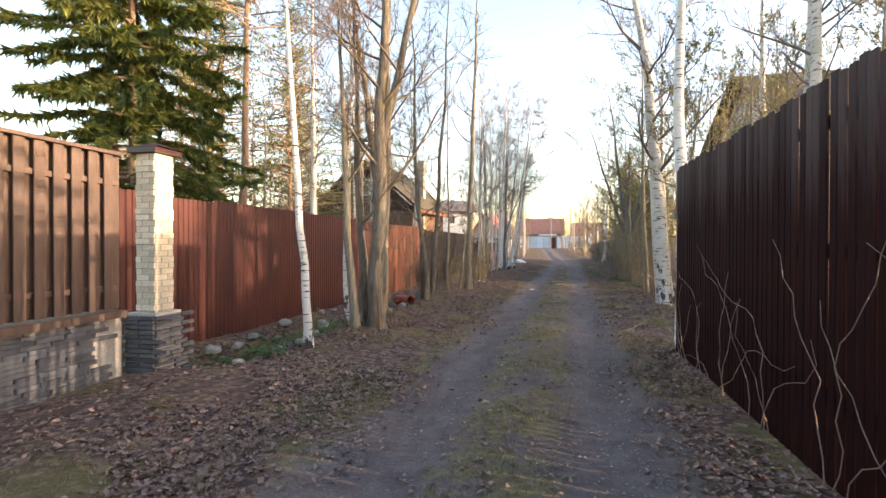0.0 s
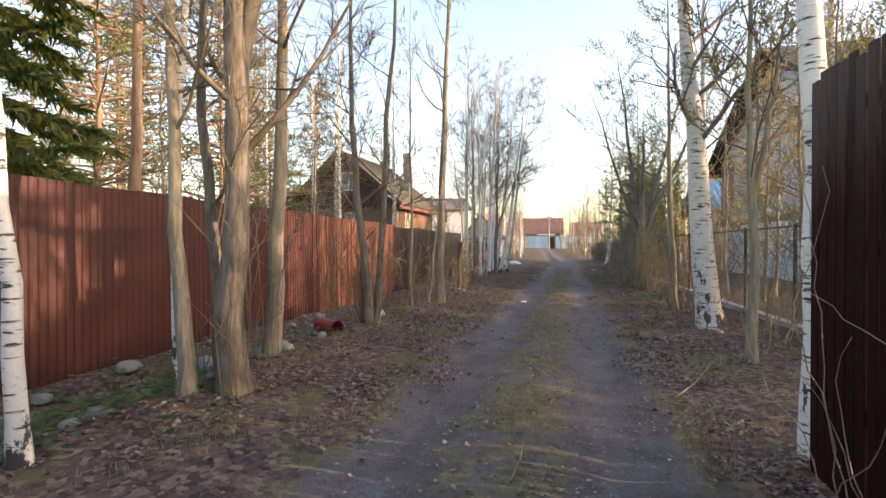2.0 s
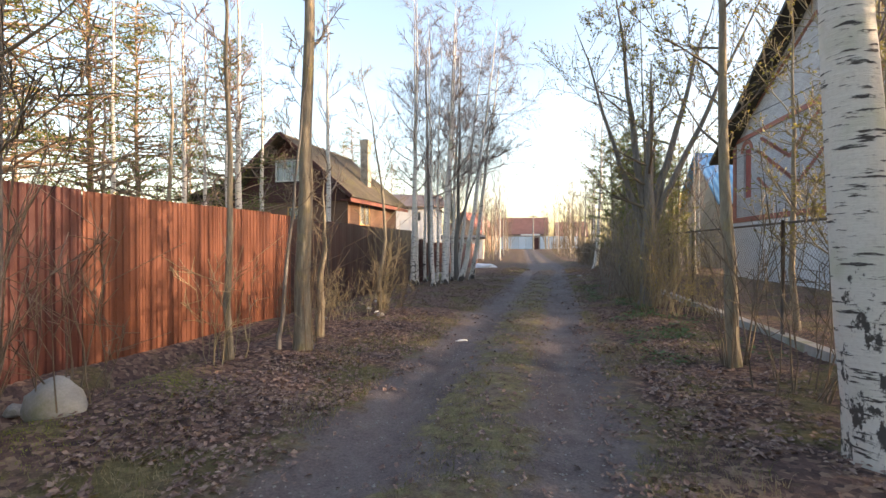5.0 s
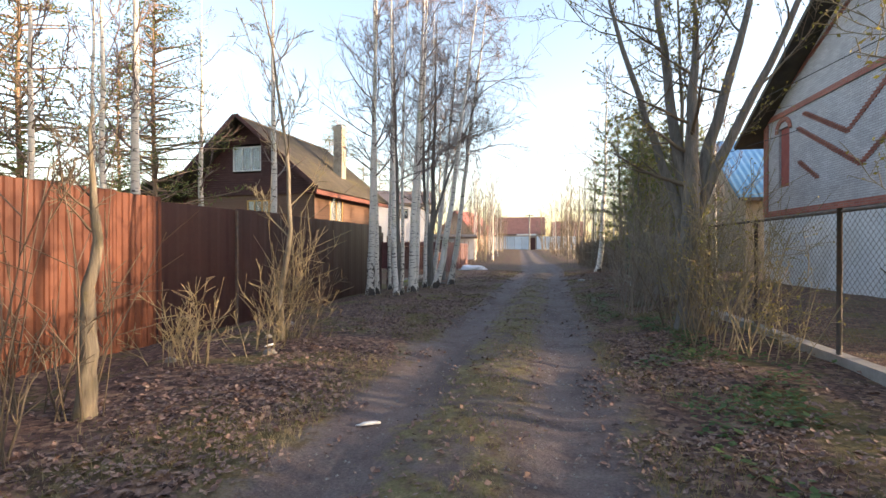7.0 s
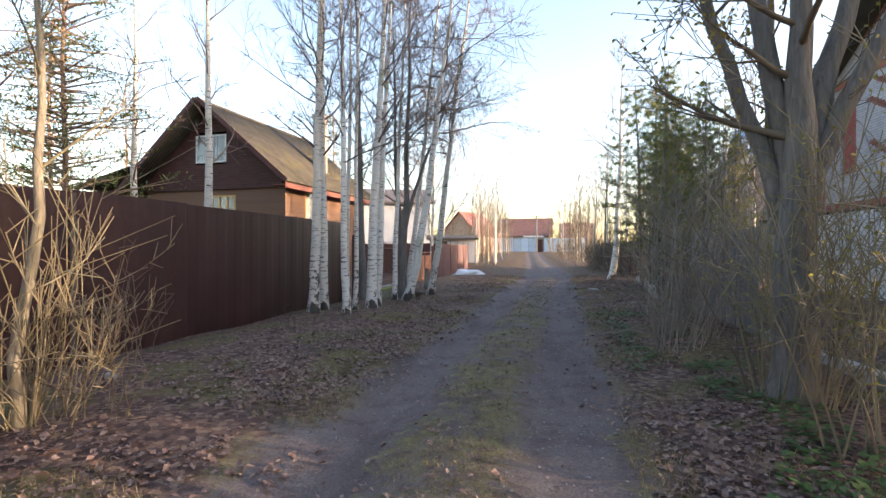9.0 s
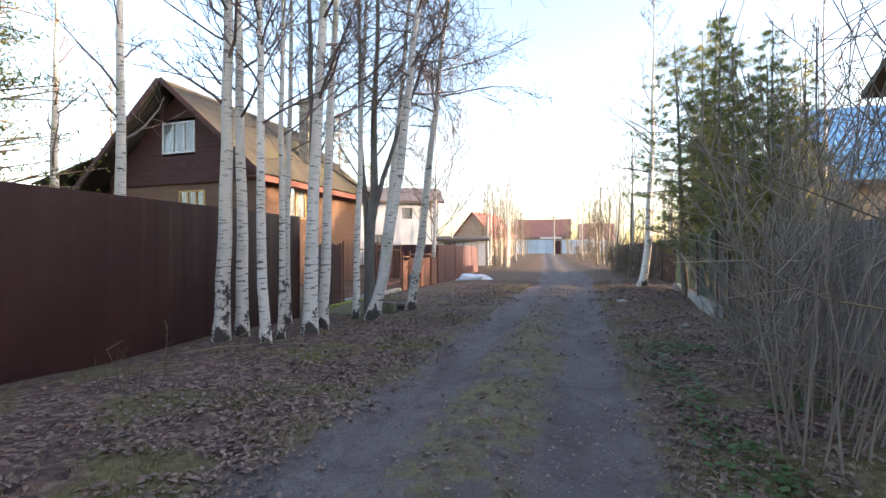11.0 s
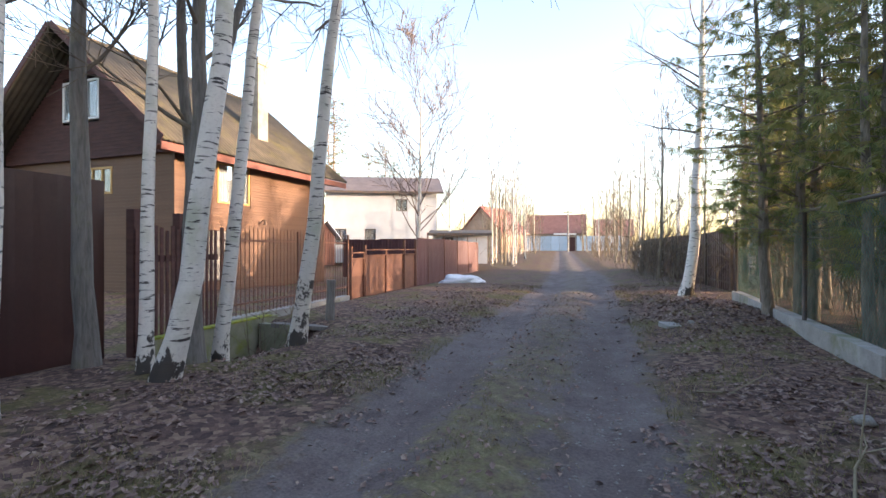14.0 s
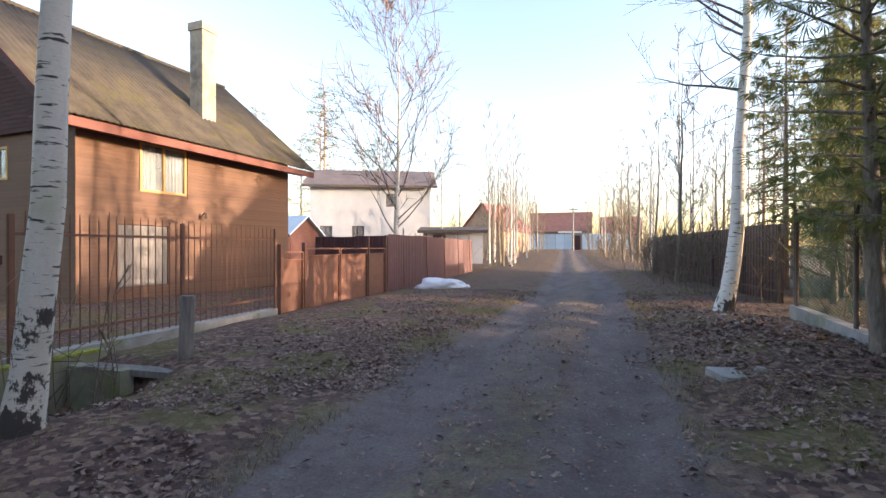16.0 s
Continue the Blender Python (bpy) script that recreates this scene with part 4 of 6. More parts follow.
for x, y in ((6.4, 14.2), (5.2, 15.4), (7.0, 17.0), (5.6, 18.4), (6.6, 20.2), (5.3, 9.6), (6.4, 11.0), (4.75, 13.6), (4.7, 16.6), (5.0, 19.2), (7.2, 12.6), (7.6, 15.4)):
    copy_thing(veil, pose(x, y, gz(x, y), 0, 0, rw.uniform(0, 360)))
for x, y in ((6.3, 38.2), (7.6, 36.4), (6.0, 34.2)):
    copy_thing(thuja_b, pose(x, y, gz(x, y), 0, 0, rw.uniform(0, 360)))
for x, y in ((14.5, 11.6), (20.5, 12.6)):      # unseen spruces added out of view so their shade falls on the metal fence
    copy_thing(big_spruce, pose(x, y, gz(x, y), 0, 0, rw.uniform(0, 360)))


for x, y in ((11.5, 6.6), (12.5, 7.4), (13.0, 8.3), (12.0, 9.0), (14.0, 7.0), (15.5, 8.0), (16.0, 9.4), (13.6, 9.8)):    # more bare trees added out of view, breaking the sun on the fence into streaks
    copy_thing(far_b, pose(x, y, gz(x, y), 0, 0, rw.uniform(0, 360)))
for x, y in ((6.3, 40.7), (6.9, 42.1), (7.6, 44.0), (8.4, 46.2), (10.4, 48.0)):      # evergreens beyond the mesh panel
    copy_thing(thuja_b, pose(x, y, gz(x, y), 0, 0, rw.uniform(0, 360)))
for i in range(10):
    x, y = 5.4 + rw.random() * 1.4, 34.0 + i * 0.6
    copy_thing(far_bush, pose(x, y, gz(x, y), 0, 0, rw.uniform(0, 360)))


# ---- fences ----
def line_pose(x0, y0, x1, y1, z=0.0):
    """Local x runs from the first point to the second."""
    return pose(x0, y0, z, 0, 0, math.degrees(math.atan2(y1 - y0, x1 - x0)))


rf = random.Random(9)

# slatted dark red fence on the right: two rails, slats on the lane side
slat_fence = thing("slat_fence", "tall dark red-brown wooden fence of narrow upright slats", "fence", line_pose(1.72, -9, 1.8, 7.65))
L = 16.65
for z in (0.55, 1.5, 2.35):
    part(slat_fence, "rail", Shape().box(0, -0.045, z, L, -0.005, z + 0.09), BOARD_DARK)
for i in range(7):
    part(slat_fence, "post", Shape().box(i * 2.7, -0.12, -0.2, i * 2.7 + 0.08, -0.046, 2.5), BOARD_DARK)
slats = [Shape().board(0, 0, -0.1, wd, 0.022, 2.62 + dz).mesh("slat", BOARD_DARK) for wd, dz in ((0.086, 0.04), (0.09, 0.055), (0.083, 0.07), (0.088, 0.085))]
u = 0.0
while u < L:
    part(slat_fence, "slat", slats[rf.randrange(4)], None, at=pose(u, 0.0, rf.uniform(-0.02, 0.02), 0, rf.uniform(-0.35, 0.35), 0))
    u += (0.0905 if u < 12.2 and rf.random() < 0.94 else 0.1) + (0.012 if rf.random() < 0.1 else 0)
vine = thing("dry_vine", "dry leafless climbing vine on a dark slatted fence", "plant", pose(1.77, 2.0, 0.02, 0, 0, 0))
vs = Shape()
for i in range(30):
    p, d = Vector((-0.05, rf.uniform(-2, 5.4), 0.0)), Vector((0, rf.uniform(-0.5, 0.5), 1))
    pts = [p.copy()]
    for k in range(rf.randint(6, 15)):
        d = (d + Vector((0, rf.uniform(-0.8, 0.8), rf.uniform(-0.35, 0.4)))).normalized()
        p = p + d * 0.17
        p.x = -0.045 - 0.03 * rf.random()
        pts.append(p.copy())
    vs.tube(pts, [0.005 * (1 - 0.6 * k / len(pts)) for k in range(len(pts))], 4)
part(vine, "stems", vs, surface("dry_vine_bark", (0.2, 0.13, 0.1), (0.34, 0.25, 0.2), 3), True)

# board fence on a stone base, with a brick pillar, on the left
board_fence = thing("board_fence", "brown board fence with gaps on a grey slate-clad base", "fence", line_pose(-5.12, -9, -5.12, 5.0))
part(board_fence, "base", Shape().box(0, 0.03, -0.3, 13.85, 0.28, 0.7), MORTAR)
part(board_fence, "coping", Shape().board(0, -0.07, 0.7, 13.86, 0.33, 0.78, 0.015), BOARD_BROWN)
for z in (1.02, 2.3):
    part(board_fence, "rail", Shape().box(0, 0.075, z, 13.85, 0.115, z + 0.06), BOARD_BROWN)
part(board_fence, "cap_rail", Shape().box(0, 0.0, 2.66, 13.86, 0.16, 2.7), BOARD_BROWN)
bd, bd2 = Shape().board(0, 0.05, 0.8, 0.115, 0.072, 2.66).mesh("board", BOARD_BROWN), Shape().board(-0.025, 0.118, 0.8, 0.165, 0.14, 2.66).mesh("board_back", BOARD_BROWN)
for i in range(70):
    part(board_fence, "board", bd, None, at=pose(0.05 + i * 0.197, 0, 0))
    part(board_fence, "board", bd2, None, at=pose(0.15 + i * 0.197, 0, 0))
strips = [Shape().board(0, -d, 0, wd, 0.03, 0.046, 0.008).mesh("slate_strip", SLATE) for wd, d in ((0.3, 0.0), (0.42, 0.012), (0.22, 0.02), (0.5, 0.006))]
widths = (0.3, 0.42, 0.22, 0.5)
count = 0
for row in range(17):
    u = 8.2 + rf.random() * 0.2
    while u < 13.4:
        k = rf.randrange(4)
        part(board_fence, "slate_strip", strips[k], None, at=pose(u, 0.0, -0.14 + row * 0.05))
        u += widths[k] + 0.006

pillar = thing("brick_pillar", "square gate pillar of pale yellow split brick with metal cap", "pillar", pose(-5.13, 5.34, 0))
part(pillar, "core", Shape().box(-0.145, -0.145, -0.3, 0.145, 0.145, 2.76), MORTAR)
part(pillar, "plinth", Shape().board(-0.22, -0.22, -0.3, 0.22, 0.22, 0.7, 0.01), MORTAR)
cap = Shape()
cap.box(-0.22, -0.22, 2.765, 0.22, 0.22, 2.83)
n = len(cap.v)
cap.v += [(-0.22, -0.22, 2.834), (0.27, -0.22, 2.834), (0.27, 0.22, 2.834), (-0.22, 0.22, 2.834), (0, 0, 2.93)]
cap.f += [(n, n + 1, n + 4), (n + 1, n + 2, n + 4), (n + 2, n + 3, n + 4), (n + 3, n, n + 4)]
part(pillar, "cap", cap, IRON_BROWN, label="dark brown metal cap")
bricks = [Shape().board(0, -d, 0, wd, 0.03, 0.068, 0.01).mesh("brick", PILLAR) for wd, d in ((0.2, 0.0), (0.2, 0.012), (0.085, 0.004), (0.085, 0.016))]
for face in range(4):
    turn = pose(0, 0, 0, 0, 0, 90 * face)
    for row in range(26):
        z = 0.73 + row * 0.078
        order = (0, 2) if row % 2 else (3, 1)
        u = -0.165 + 0.015
        for k in order:
            part(pillar, "brick", bricks[(k + row // 2) % 2 + (0 if k < 2 else 2)], None, at=turn @ pose(u, -0.15, z))
            u += (0.2 if k < 2 else 0.085) + 0.012
    for row in range(13):
        u = -0.235
        while u < 0.2:
            k = rf.randrange(4)
            if u + widths[k] > 0.245:
                k = 2
            part(pillar, "slate_strip", strips[k], None, at=turn @ pose(u, -0.235, -0.1 + row * 0.06))
            u += widths[k] + 0.008


def sheet(width, height, pitch, depth, wave=True):
    """A profiled metal sheet: ridges along its height, with real thickness."""
    prof = []
    x = 0.0
    while x < width - 1e-6:
        prof += [(x, 0), (x + pitch * 0.36, 0), (x + pitch * 0.5, depth), (x + pitch * 0.86, depth)]
        x += pitch
    prof.append((x, 0))
    s = Shape()
    for z in (0, height):
        s.v += [(a, -d, z) for a, d in prof]
        s.v += [(a, -d + 0.004, z) for a, d in reversed(prof)]
    k = 2 * len(prof)
    s.f = [(i, (i + 1) % k, k + (i + 1) % k, k + i) for i in range(k)]
    return s


def sheet_fence(name, label, x0, y0, x1, y1, base, height, mat, width, pitch, depth, tilt=0.0, gap=0.0, rails=True, group=""):
    ob = thing(name, label, "fence", line_pose(x0, y0, x1, y1, base), group)
    length = math.hypot(x1 - x0, y1 - y0)
    me = sheet(width, height, pitch, depth).mesh("sheet", mat)
    n = int(length / width - 0.02) + 1
    for i in range(n):
        part(ob, "sheet", me, None, at=pose(i * length / n, (i % 2) * 0.005, rf.uniform(-0.02, 0.02), tilt, 0, 0))
    if rails:
        for z in (0.35, height - 0.4):
            part(ob, "rail", Shape().box(0, 0.012, z, length, 0.05, z + 0.04), STEEL)
        for i in range(int(length / 2.5) + 1):
            part(ob, "post", Shape().box(i * 2.5, 0.055, -0.5, i * 2.5 + 0.06, 0.115, height - 0.05), STEEL)
    return ob


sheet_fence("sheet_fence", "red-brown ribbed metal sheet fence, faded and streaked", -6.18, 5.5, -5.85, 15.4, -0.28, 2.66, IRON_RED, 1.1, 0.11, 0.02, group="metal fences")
sheet_fence("sheet_fence", "orange-brown ribbed metal sheet fence in warm sun", -5.85, 15.42, -5.66, 20.75, -0.24, 2.58, IRON_ORANGE_SUNLIT, 1.06, 0.118, 0.022, group="metal fences")
sheet_fence("sheet_gate", "dark brown flat metal gate sheets with a seam post", -5.66, 20.8, -5.05, 31.12, -0.22, 2.5, IRON_BROWN, 2.08, 0.52, 0.006, group="metal fences")
gate_post = thing("gate_post", "black square steel post in the dark gate", "post", pose(-5.52, 22.85, -0.25))
part(gate_post, "shaft", Shape().board(-0.03, -0.03, 0, 0.03, 0.03, 2.5), STEEL)

# dark wooden posts and pickets between the gate and the iron fence
picket = thing("picket_fence", "short dark brown picket fence with heavy posts", "fence", line_pose(-4.75, 31.35, -4.95, 33.2, -0.15))
for i in range(16):
    part(picket, "picket", Shape().board(i * 0.115, 0, 0.1, i * 0.115 + 0.07, 0.02, 1.75 + 0.1 * rf.random()), DARK_WOOD)
for u in (0.0, 0.9):
    part(picket, "post", Shape().board(u, 0.03, -0.3, u + 0.13, 0.16, 2.05), DARK_WOOD)
part(picket, "rail", Shape().box(0, 0.022, 1.3, 1.85, 0.028, 1.4), DARK_WOOD)


def iron_fence(x0, y0, x1, y1, base, height):
    ob = thing("iron_fence", "rusty red-brown iron bar fence with pointed tops", "fence", line_pose(x0, y0, x1, y1, base))
    length = math.hypot(x1 - x0, y1 - y0)
    for z in (0.3, height - 0.22):
        part(ob, "rail", Shape().box(0, -0.016, z, length, 0.016, z + 0.035), RUST)
    rod = Shape().tube([Vector((0, 0, 0.1)), Vector((0, 0, height)), Vector((0, 0, height + 0.08))], [0.009, 0.009, 0.001], 5).mesh("bar", RUST)
    k = int(length / 0.125)
    for i in range(k):
        part(ob, "bar", rod, None, at=pose((i + 0.5) * length / k, 0.026, 0))
    for i in range(3):
        part(ob, "post", Shape().board(i * length / 2 - 0.035, -0.06, -0.3, i * length / 2 + 0.035, -0.018, height + 0.02), RUST)
    part(ob, "footing", Shape().box(0, -0.1, -0.4, length, 0.14, 0.09), CONCRETE, label="mossy concrete footing")
    return ob


iron_fence(-4.98, 33.25, -4.95, 38.05, -0.02, 1.72)


def gate_leaf(ob, u0, u1, z0, z1, mat):
    fr = Shape()
    for a, b in ((u0, u0 + 0.04), (u1 - 0.04, u1)):
        fr.box(a, -0.02, z0, b, 0.02, z1)
    fr.box(u0 + 0.04, -0.018, z0, u1 - 0.04, 0.018, z0 + 0.04).box(u0 + 0.04, -0.018, z1 - 0.04, u1 - 0.04, 0.018, z1)
    fr.box(u0 + 0.04, -0.018, z1 - 0.2, u1 - 0.04, 0.018, z1 - 0.17)
    part(ob, "frame", fr, RUST)
    part(ob, "panel", Shape().box(u0 + 0.03, 0.021, z0 + 0.02, u1 - 0.03, 0.026, z1 - 0.18), mat)


gate = thing("iron_gate", "rusty orange sheet-iron double gate with wicket", "gate", line_pose(-4.9, 38.2, -5.05, 44.3, -0.3))
for u, hgt in ((0, 1.7), (0.95, 1.75), (4.55, 1.95), (5.95, 2.0)):
    part(gate, "post", Shape().board(u - 0.04, -0.045, -0.3, u + 0.04, 0.045, hgt), RUST)
for a, b in ((0.06, 0.9), (1.02, 2.7), (2.74, 4.48), (4.62, 5.9)):
    gate_leaf(gate, a, b, 0.12, 1.55 + 0.08 * (a > 0.9), RUST)
sheet_fence("sheet_fence", "mauve-red painted metal sheet fence", -5.1, 44.5, -5.9, 60.8, -0.35, 2.15, MAUVE, 1.2, 0.2, 0.02, group="metal fences")
back = sheet_fence("sheet_fence", "dark red sheet fence behind the gate", -11.5, 50.5, -5.6, 49.5, -0.25, 2.1, MAUVE, 1.2, 0.2, 0.02, rails=False, group="metal fences")
tilted = Shape()
for i in range(5):
    tilted.tube([Vector((-5.16 - i * 0.04, 46.2 + i * 2.9, -0.1)), Vector((-5.2 - i * 0.05, 46.2 + i * 2.9, 2.05))], [0.025, 0.025], 6)
frame_posts = thing("pipe_frame", "rusty pipe frame leaning along the mauve fence", "frame", pose(0, 0, 0))
part(frame_posts, "pipes", tilted, RUST, True)


def mesh_fence(name, label, x0, y0, x1, y1, base, height, wire, pitch, post_gap, curb=0.0, group="", gauge=0.0028):
    ob = thing(name, label, "fence", line_pose(x0, y0, x1, y1, base), group)
    length = math.hypot(x1 - x0, y1 - y0)
    w = Shape()
    z0 = curb + 0.04
    rows = int(length / pitch) + int(height / pitch)
    for s in (1, -1):
        for i in range(-int(height / pitch) - 1, rows):
            a, b = (i * pitch, i * pitch + (height - z0) * s) if s > 0 else (i * pitch, i * pitch - (height - z0))
            pa, pb = Vector((a, 0.003 * s, z0)), Vector((b, 0.003 * s, height))
            for lo, hi in ((0, length),):
                if pa.x == pb.x:
                    continue
                t0, t1 = sorted(((lo - pa.x) / (pb.x - pa.x), (hi - pa.x) / (pb.x - pa.x)))
                t0, t1 = max(t0, 0), min(t1, 1)
                if t1 - t0 > 0.01:
                    w.tube([pa.lerp(pb, t0), pa.lerp(pb, t1)], [gauge, gauge], 3)
    part(ob, "wire_mesh", w, wire, kind="stuff")
    for i in range(int(length / post_gap) + 1):
        part(ob, "post", Shape().tube([Vector((i * post_gap, 0.03, -0.3)), Vector((i * post_gap, 0.03, height + 0.04))], [0.03, 0.03], 8, True), STEEL, True)
    part(ob, "rail", Shape().tube([Vector((0, 0.012, height)), Vector((length, 0.012, height))], [0.022, 0.022], 6, True), STEEL, True)
    if curb:
        part(ob, "curb", Shape().board(0, -0.09, -0.3, length, 0.09, curb, 0.02), CONCRETE)
    return ob


mesh_fence("mesh_fence", "wire mesh fence on rusty pipe posts with concrete curb", 4.25, 9.0, 4.35, 26.0, 0.0, 1.92, WIRE, 0.09, 2.27, 0.18, "mesh fences")
mesh_fence("mesh_fence", "green wire mesh fence on a concrete curb", 4.1, 31.75, 4.95, 39.6, 0.05, 1.85, GREEN_MESH, 0.075, 2.55, 0.25, "mesh fences", 0.0018)
mesh_fence("mesh_fence", "tall green mesh panel standing by the bank", 5.0, 39.7, 7.8, 39.3, 0.05, 2.0, GREEN_MESH, 0.06, 1.4, 0.0, "mesh fences", 0.005)
old_fence = thing("old_fence", "weathered grey fence of upright boards and slate", "fence", line_pose(4.35, 26.1, 4.25, 29.4))
for i in range(22):
    part(old_fence, "board", Shape().board(i * 0.148, 0, 0.02, i * 0.148 + 0.14, 0.02, 1.82 + rf.uniform(-0.04, 0.04)), GREY_WOOD)
part(old_fence, "rail", Shape().box(0, -0.05, 1.4, 3.26, -0.003, 1.48), GREY_WOOD)
small_gate = thing("mesh_gate", "low rusty wire gate between pipe posts", "gate", line_pose(4.22, 29.6, 4.15, 32.5))
gs = Shape()
for u in (0.0, 0.3, 1.75):
    gs.tube([Vector((u, 0, -0.2)), Vector((u, 0, 1.4))], [0.028, 0.028], 8, True)
for z in (0.2, 0.75, 1.2):
    gs.tube([Vector((0.32, 0, z)), Vector((1.73, 0, z))], [0.016, 0.016], 6, True)
part(small_gate, "frame", gs, STEEL, True)
gw = Shape()
for i in range(14):
    gw.tube([Vector((0.35 + i * 0.1, 0.012, 0.2)), Vector((0.35 + i * 0.1, 0.012, 1.2))], [0.004, 0.004], 3)
part(small_gate, "bars", gw, WIRE)
sheet_fence("sheet_fence", "dull brown sheet fence beyond the mesh panel", 5.6, 42.0, 5.0, 58.5, -0.05, 1.95, IRON_BROWN, 1.2, 0.2, 0.012, group="metal fences")


# ---- houses ----
def window(ob, name, u0, z0, u1, z1, at, frame_mat, bars=1, curtain=True, depth=0.1, fw=0.07):
    fr = Shape()
    fr.box(u0, 0, z0, u0 + fw, depth, z1).box(u1 - fw, 0, z0, u1, depth, z1)
    fr.box(u0 + fw, 0.002, z0, u1 - fw, depth, z0 + fw).box(u0 + fw, 0.002, z1 - fw, u1 - fw, depth, z1)
    for i in range(bars):
        m = u0 + (u1 - u0) * (i + 1) / (bars + 1)
        fr.box(m - 0.03, 0.004, z0 + fw, m + 0.03, depth - 0.004, z1 - fw)
    wob = part(ob, name, fr, frame_mat, at=at)
    part(wob, "pane", Shape().box(u0 + fw, depth * 0.5, z0 + fw, u1 - fw, depth * 0.5 + 0.006, z1 - fw), GLASS)
    if curtain:
        cs = Shape()
        n = 26
        xs = [u0 + (u1 - u0) * i / n for i in range(n + 1)]
        for a, b, i in zip(xs, xs[1:], range(n)):
            if 9 < i < 15:
                continue
            da, db = (0.16 + 0.03 * (i % 2), 0.16 + 0.03 * ((i + 1) % 2))
            cs.poly((a, da, z0), (b, db, z0), (b, db, z1), (a, da, z1))
        part(wob, "curtain", cs, CURTAIN)
    return wob


def roof_sheets(ob, quad, mat, thick=0.05, waves=0, name="roof"):
    """A roof slope: a slab, with ridges running from eave to ridge when waves are given. quad: eave start, eave end, ridge end, ridge start."""
    a, b, c, d = [Vector(p) for p in quad]
    nrm = (b - a).cross(d - a).normalized()
    s = Shape()
    if not waves:
        s.slab(quad, thick)
    else:
        n = waves * 4
        for layer in (0, 1):
            for i in range(n + 1):
                t = i / n
                h = nrm * (0.028 * math.sin(t * waves * 2 * math.pi) - layer * thick)
                s.v += [tuple(a.lerp(b, t) + h), tuple(d.lerp(c, t) + h)]
        k = 2 * (n + 1)
        for i in range(n):
            s.f.append((2 * i, 2 * i + 2, 2 * i + 3, 2 * i + 1))
            s.f.append((k + 2 * i + 1, k + 2 * i + 3, k + 2 * i + 2, k + 2 * i))
            s.f.append((2 * i, k + 2 * i, k + 2 * i + 2, 2 * i + 2))
            s.f.append((2 * i + 1, 2 * i + 3, k + 2 * i + 3, k + 2 * i + 1))
        s.f += [(0, 1, k + 1, k), (2 * n, k + 2 * n, k + 2 * n + 1, 2 * n + 1)]
    return part(ob, name, s, mat, bool(waves))


def gable(shape, u0, u1, z0, apex_u, apex_z, thick):
    n = len(shape.v)
    shape.v += [(u0, 0, z0), (u1, 0, z0), (apex_u, 0, apex_z), (u0, thick, z0), (u1, thick, z0), (apex_u, thick, apex_z)]
    shape.f += [(n, n + 1, n + 2), (n + 5, n + 4, n + 3), (n, n + 3, n + 4, n + 1), (n + 1, n + 4, n + 5, n + 2), (n + 2, n + 5, n + 3, n)]


# brown house: local x to the east, y away from the camera, origin at its south-east corner
HB = pose(-11.5, 38.8, 0, 0, 0, -4.7)
brown = thing("brown_house", "tan plank house with dark gable and mossy grey roof", "house", HB)
EZ, RZ, RX, DEP = 4.95, 8.75, -4.3, 8.4
east = pose(0, 0, 0, 0, 0, 90)          # a wall along +y, outer face to the east after turning
e_at = pose(0.0, 0, -0.3, 0, 0, 90)
ws = wall_cells(Shape(), DEP, EZ + 0.3, 0.25, [(1.75, 3.3, 3.35, 4.78), (1.1, 0.5, 2.7, 2.3)])
part(brown, "wall", ws, SIDING, at=e_at)
south = Shape()
wall_cells(south, 8.6, EZ + 0.3, 0.25, [(4.2, 3.55, 5.7, 4.5)])
part(brown, "wall", south, SIDING, at=pose(-8.6, 0.001, -0.3))
part(brown, "wall", Shape().box(-8.6, DEP - 0.25, -0.3, -0.26, DEP, EZ), SIDING)
part(brown, "wall", Shape().box(-8.6, 0.26, -0.3, -8.35, DEP - 0.26, EZ), SIDING)
plank_e = Shape().board(0, -0.022, 0, 1, 0.0, 0.112, 0.0).mesh("plank", SIDING)
for row in range(43):
    z = -0.2 + row * 0.115
    if z + 0.11 > EZ - 0.05:
        break
    spans = [(-0.02, DEP)]
    for h0, hz0, h1, hz1 in ((1.7, 2.95, 3.4, 4.52), (1.05, 0.15, 2.75, 2.04)):
        if z + 0.1 > hz0 and z < hz1:
            spans = [q for a, b in spans for q in ((a, min(b, h0)), (max(a, h1), b)) if q[1] - q[0] > 0.05]
    for a, b in spans:
        ob = part(brown, "plank", plank_e, None, at=pose(0.002, a, z, 0, 0, 90) @ Matrix.Diagonal((b - a, 1, 1, 1)))
for row in range(40):
    z = -0.2 + row * 0.115
    if z + 0.11 < EZ - 0.3:
        for a, b in (((-8.6, 0.0),) if not (3.2 < z + 0.1 and z < 4.25) else ((-8.6, -4.45), (-2.85, 0.0))):
            part(brown, "plank", plank_e, None, at=pose(a, -0.002, z) @ Matrix.Diagonal((b - a, 1, 1, 1)))
part(brown, "corner_board", Shape().board(-0.06, -0.045, -0.3, 0.045, 0.0, EZ - 0.2), SIDING)
window(brown, "window", 1.75, 3.0, 3.35, 4.48, pose(0.03, 0, 0, 0, 0, 90), YELLOW_WOOD, 1)
part(brown, "garage_door", Shape().board(1.12, 0.02, 0.2, 2.68, 0.06, 1.98), GREY_WOOD, at=pose(0.0, 0, 0, 0, 0, 90))
window(brown, "window", -4.4, 3.25, -2.9, 4.2, pose(0, -0.03, 0), YELLOW_WOOD, 2)
# dark upper gable of stepped boards
g = Shape()
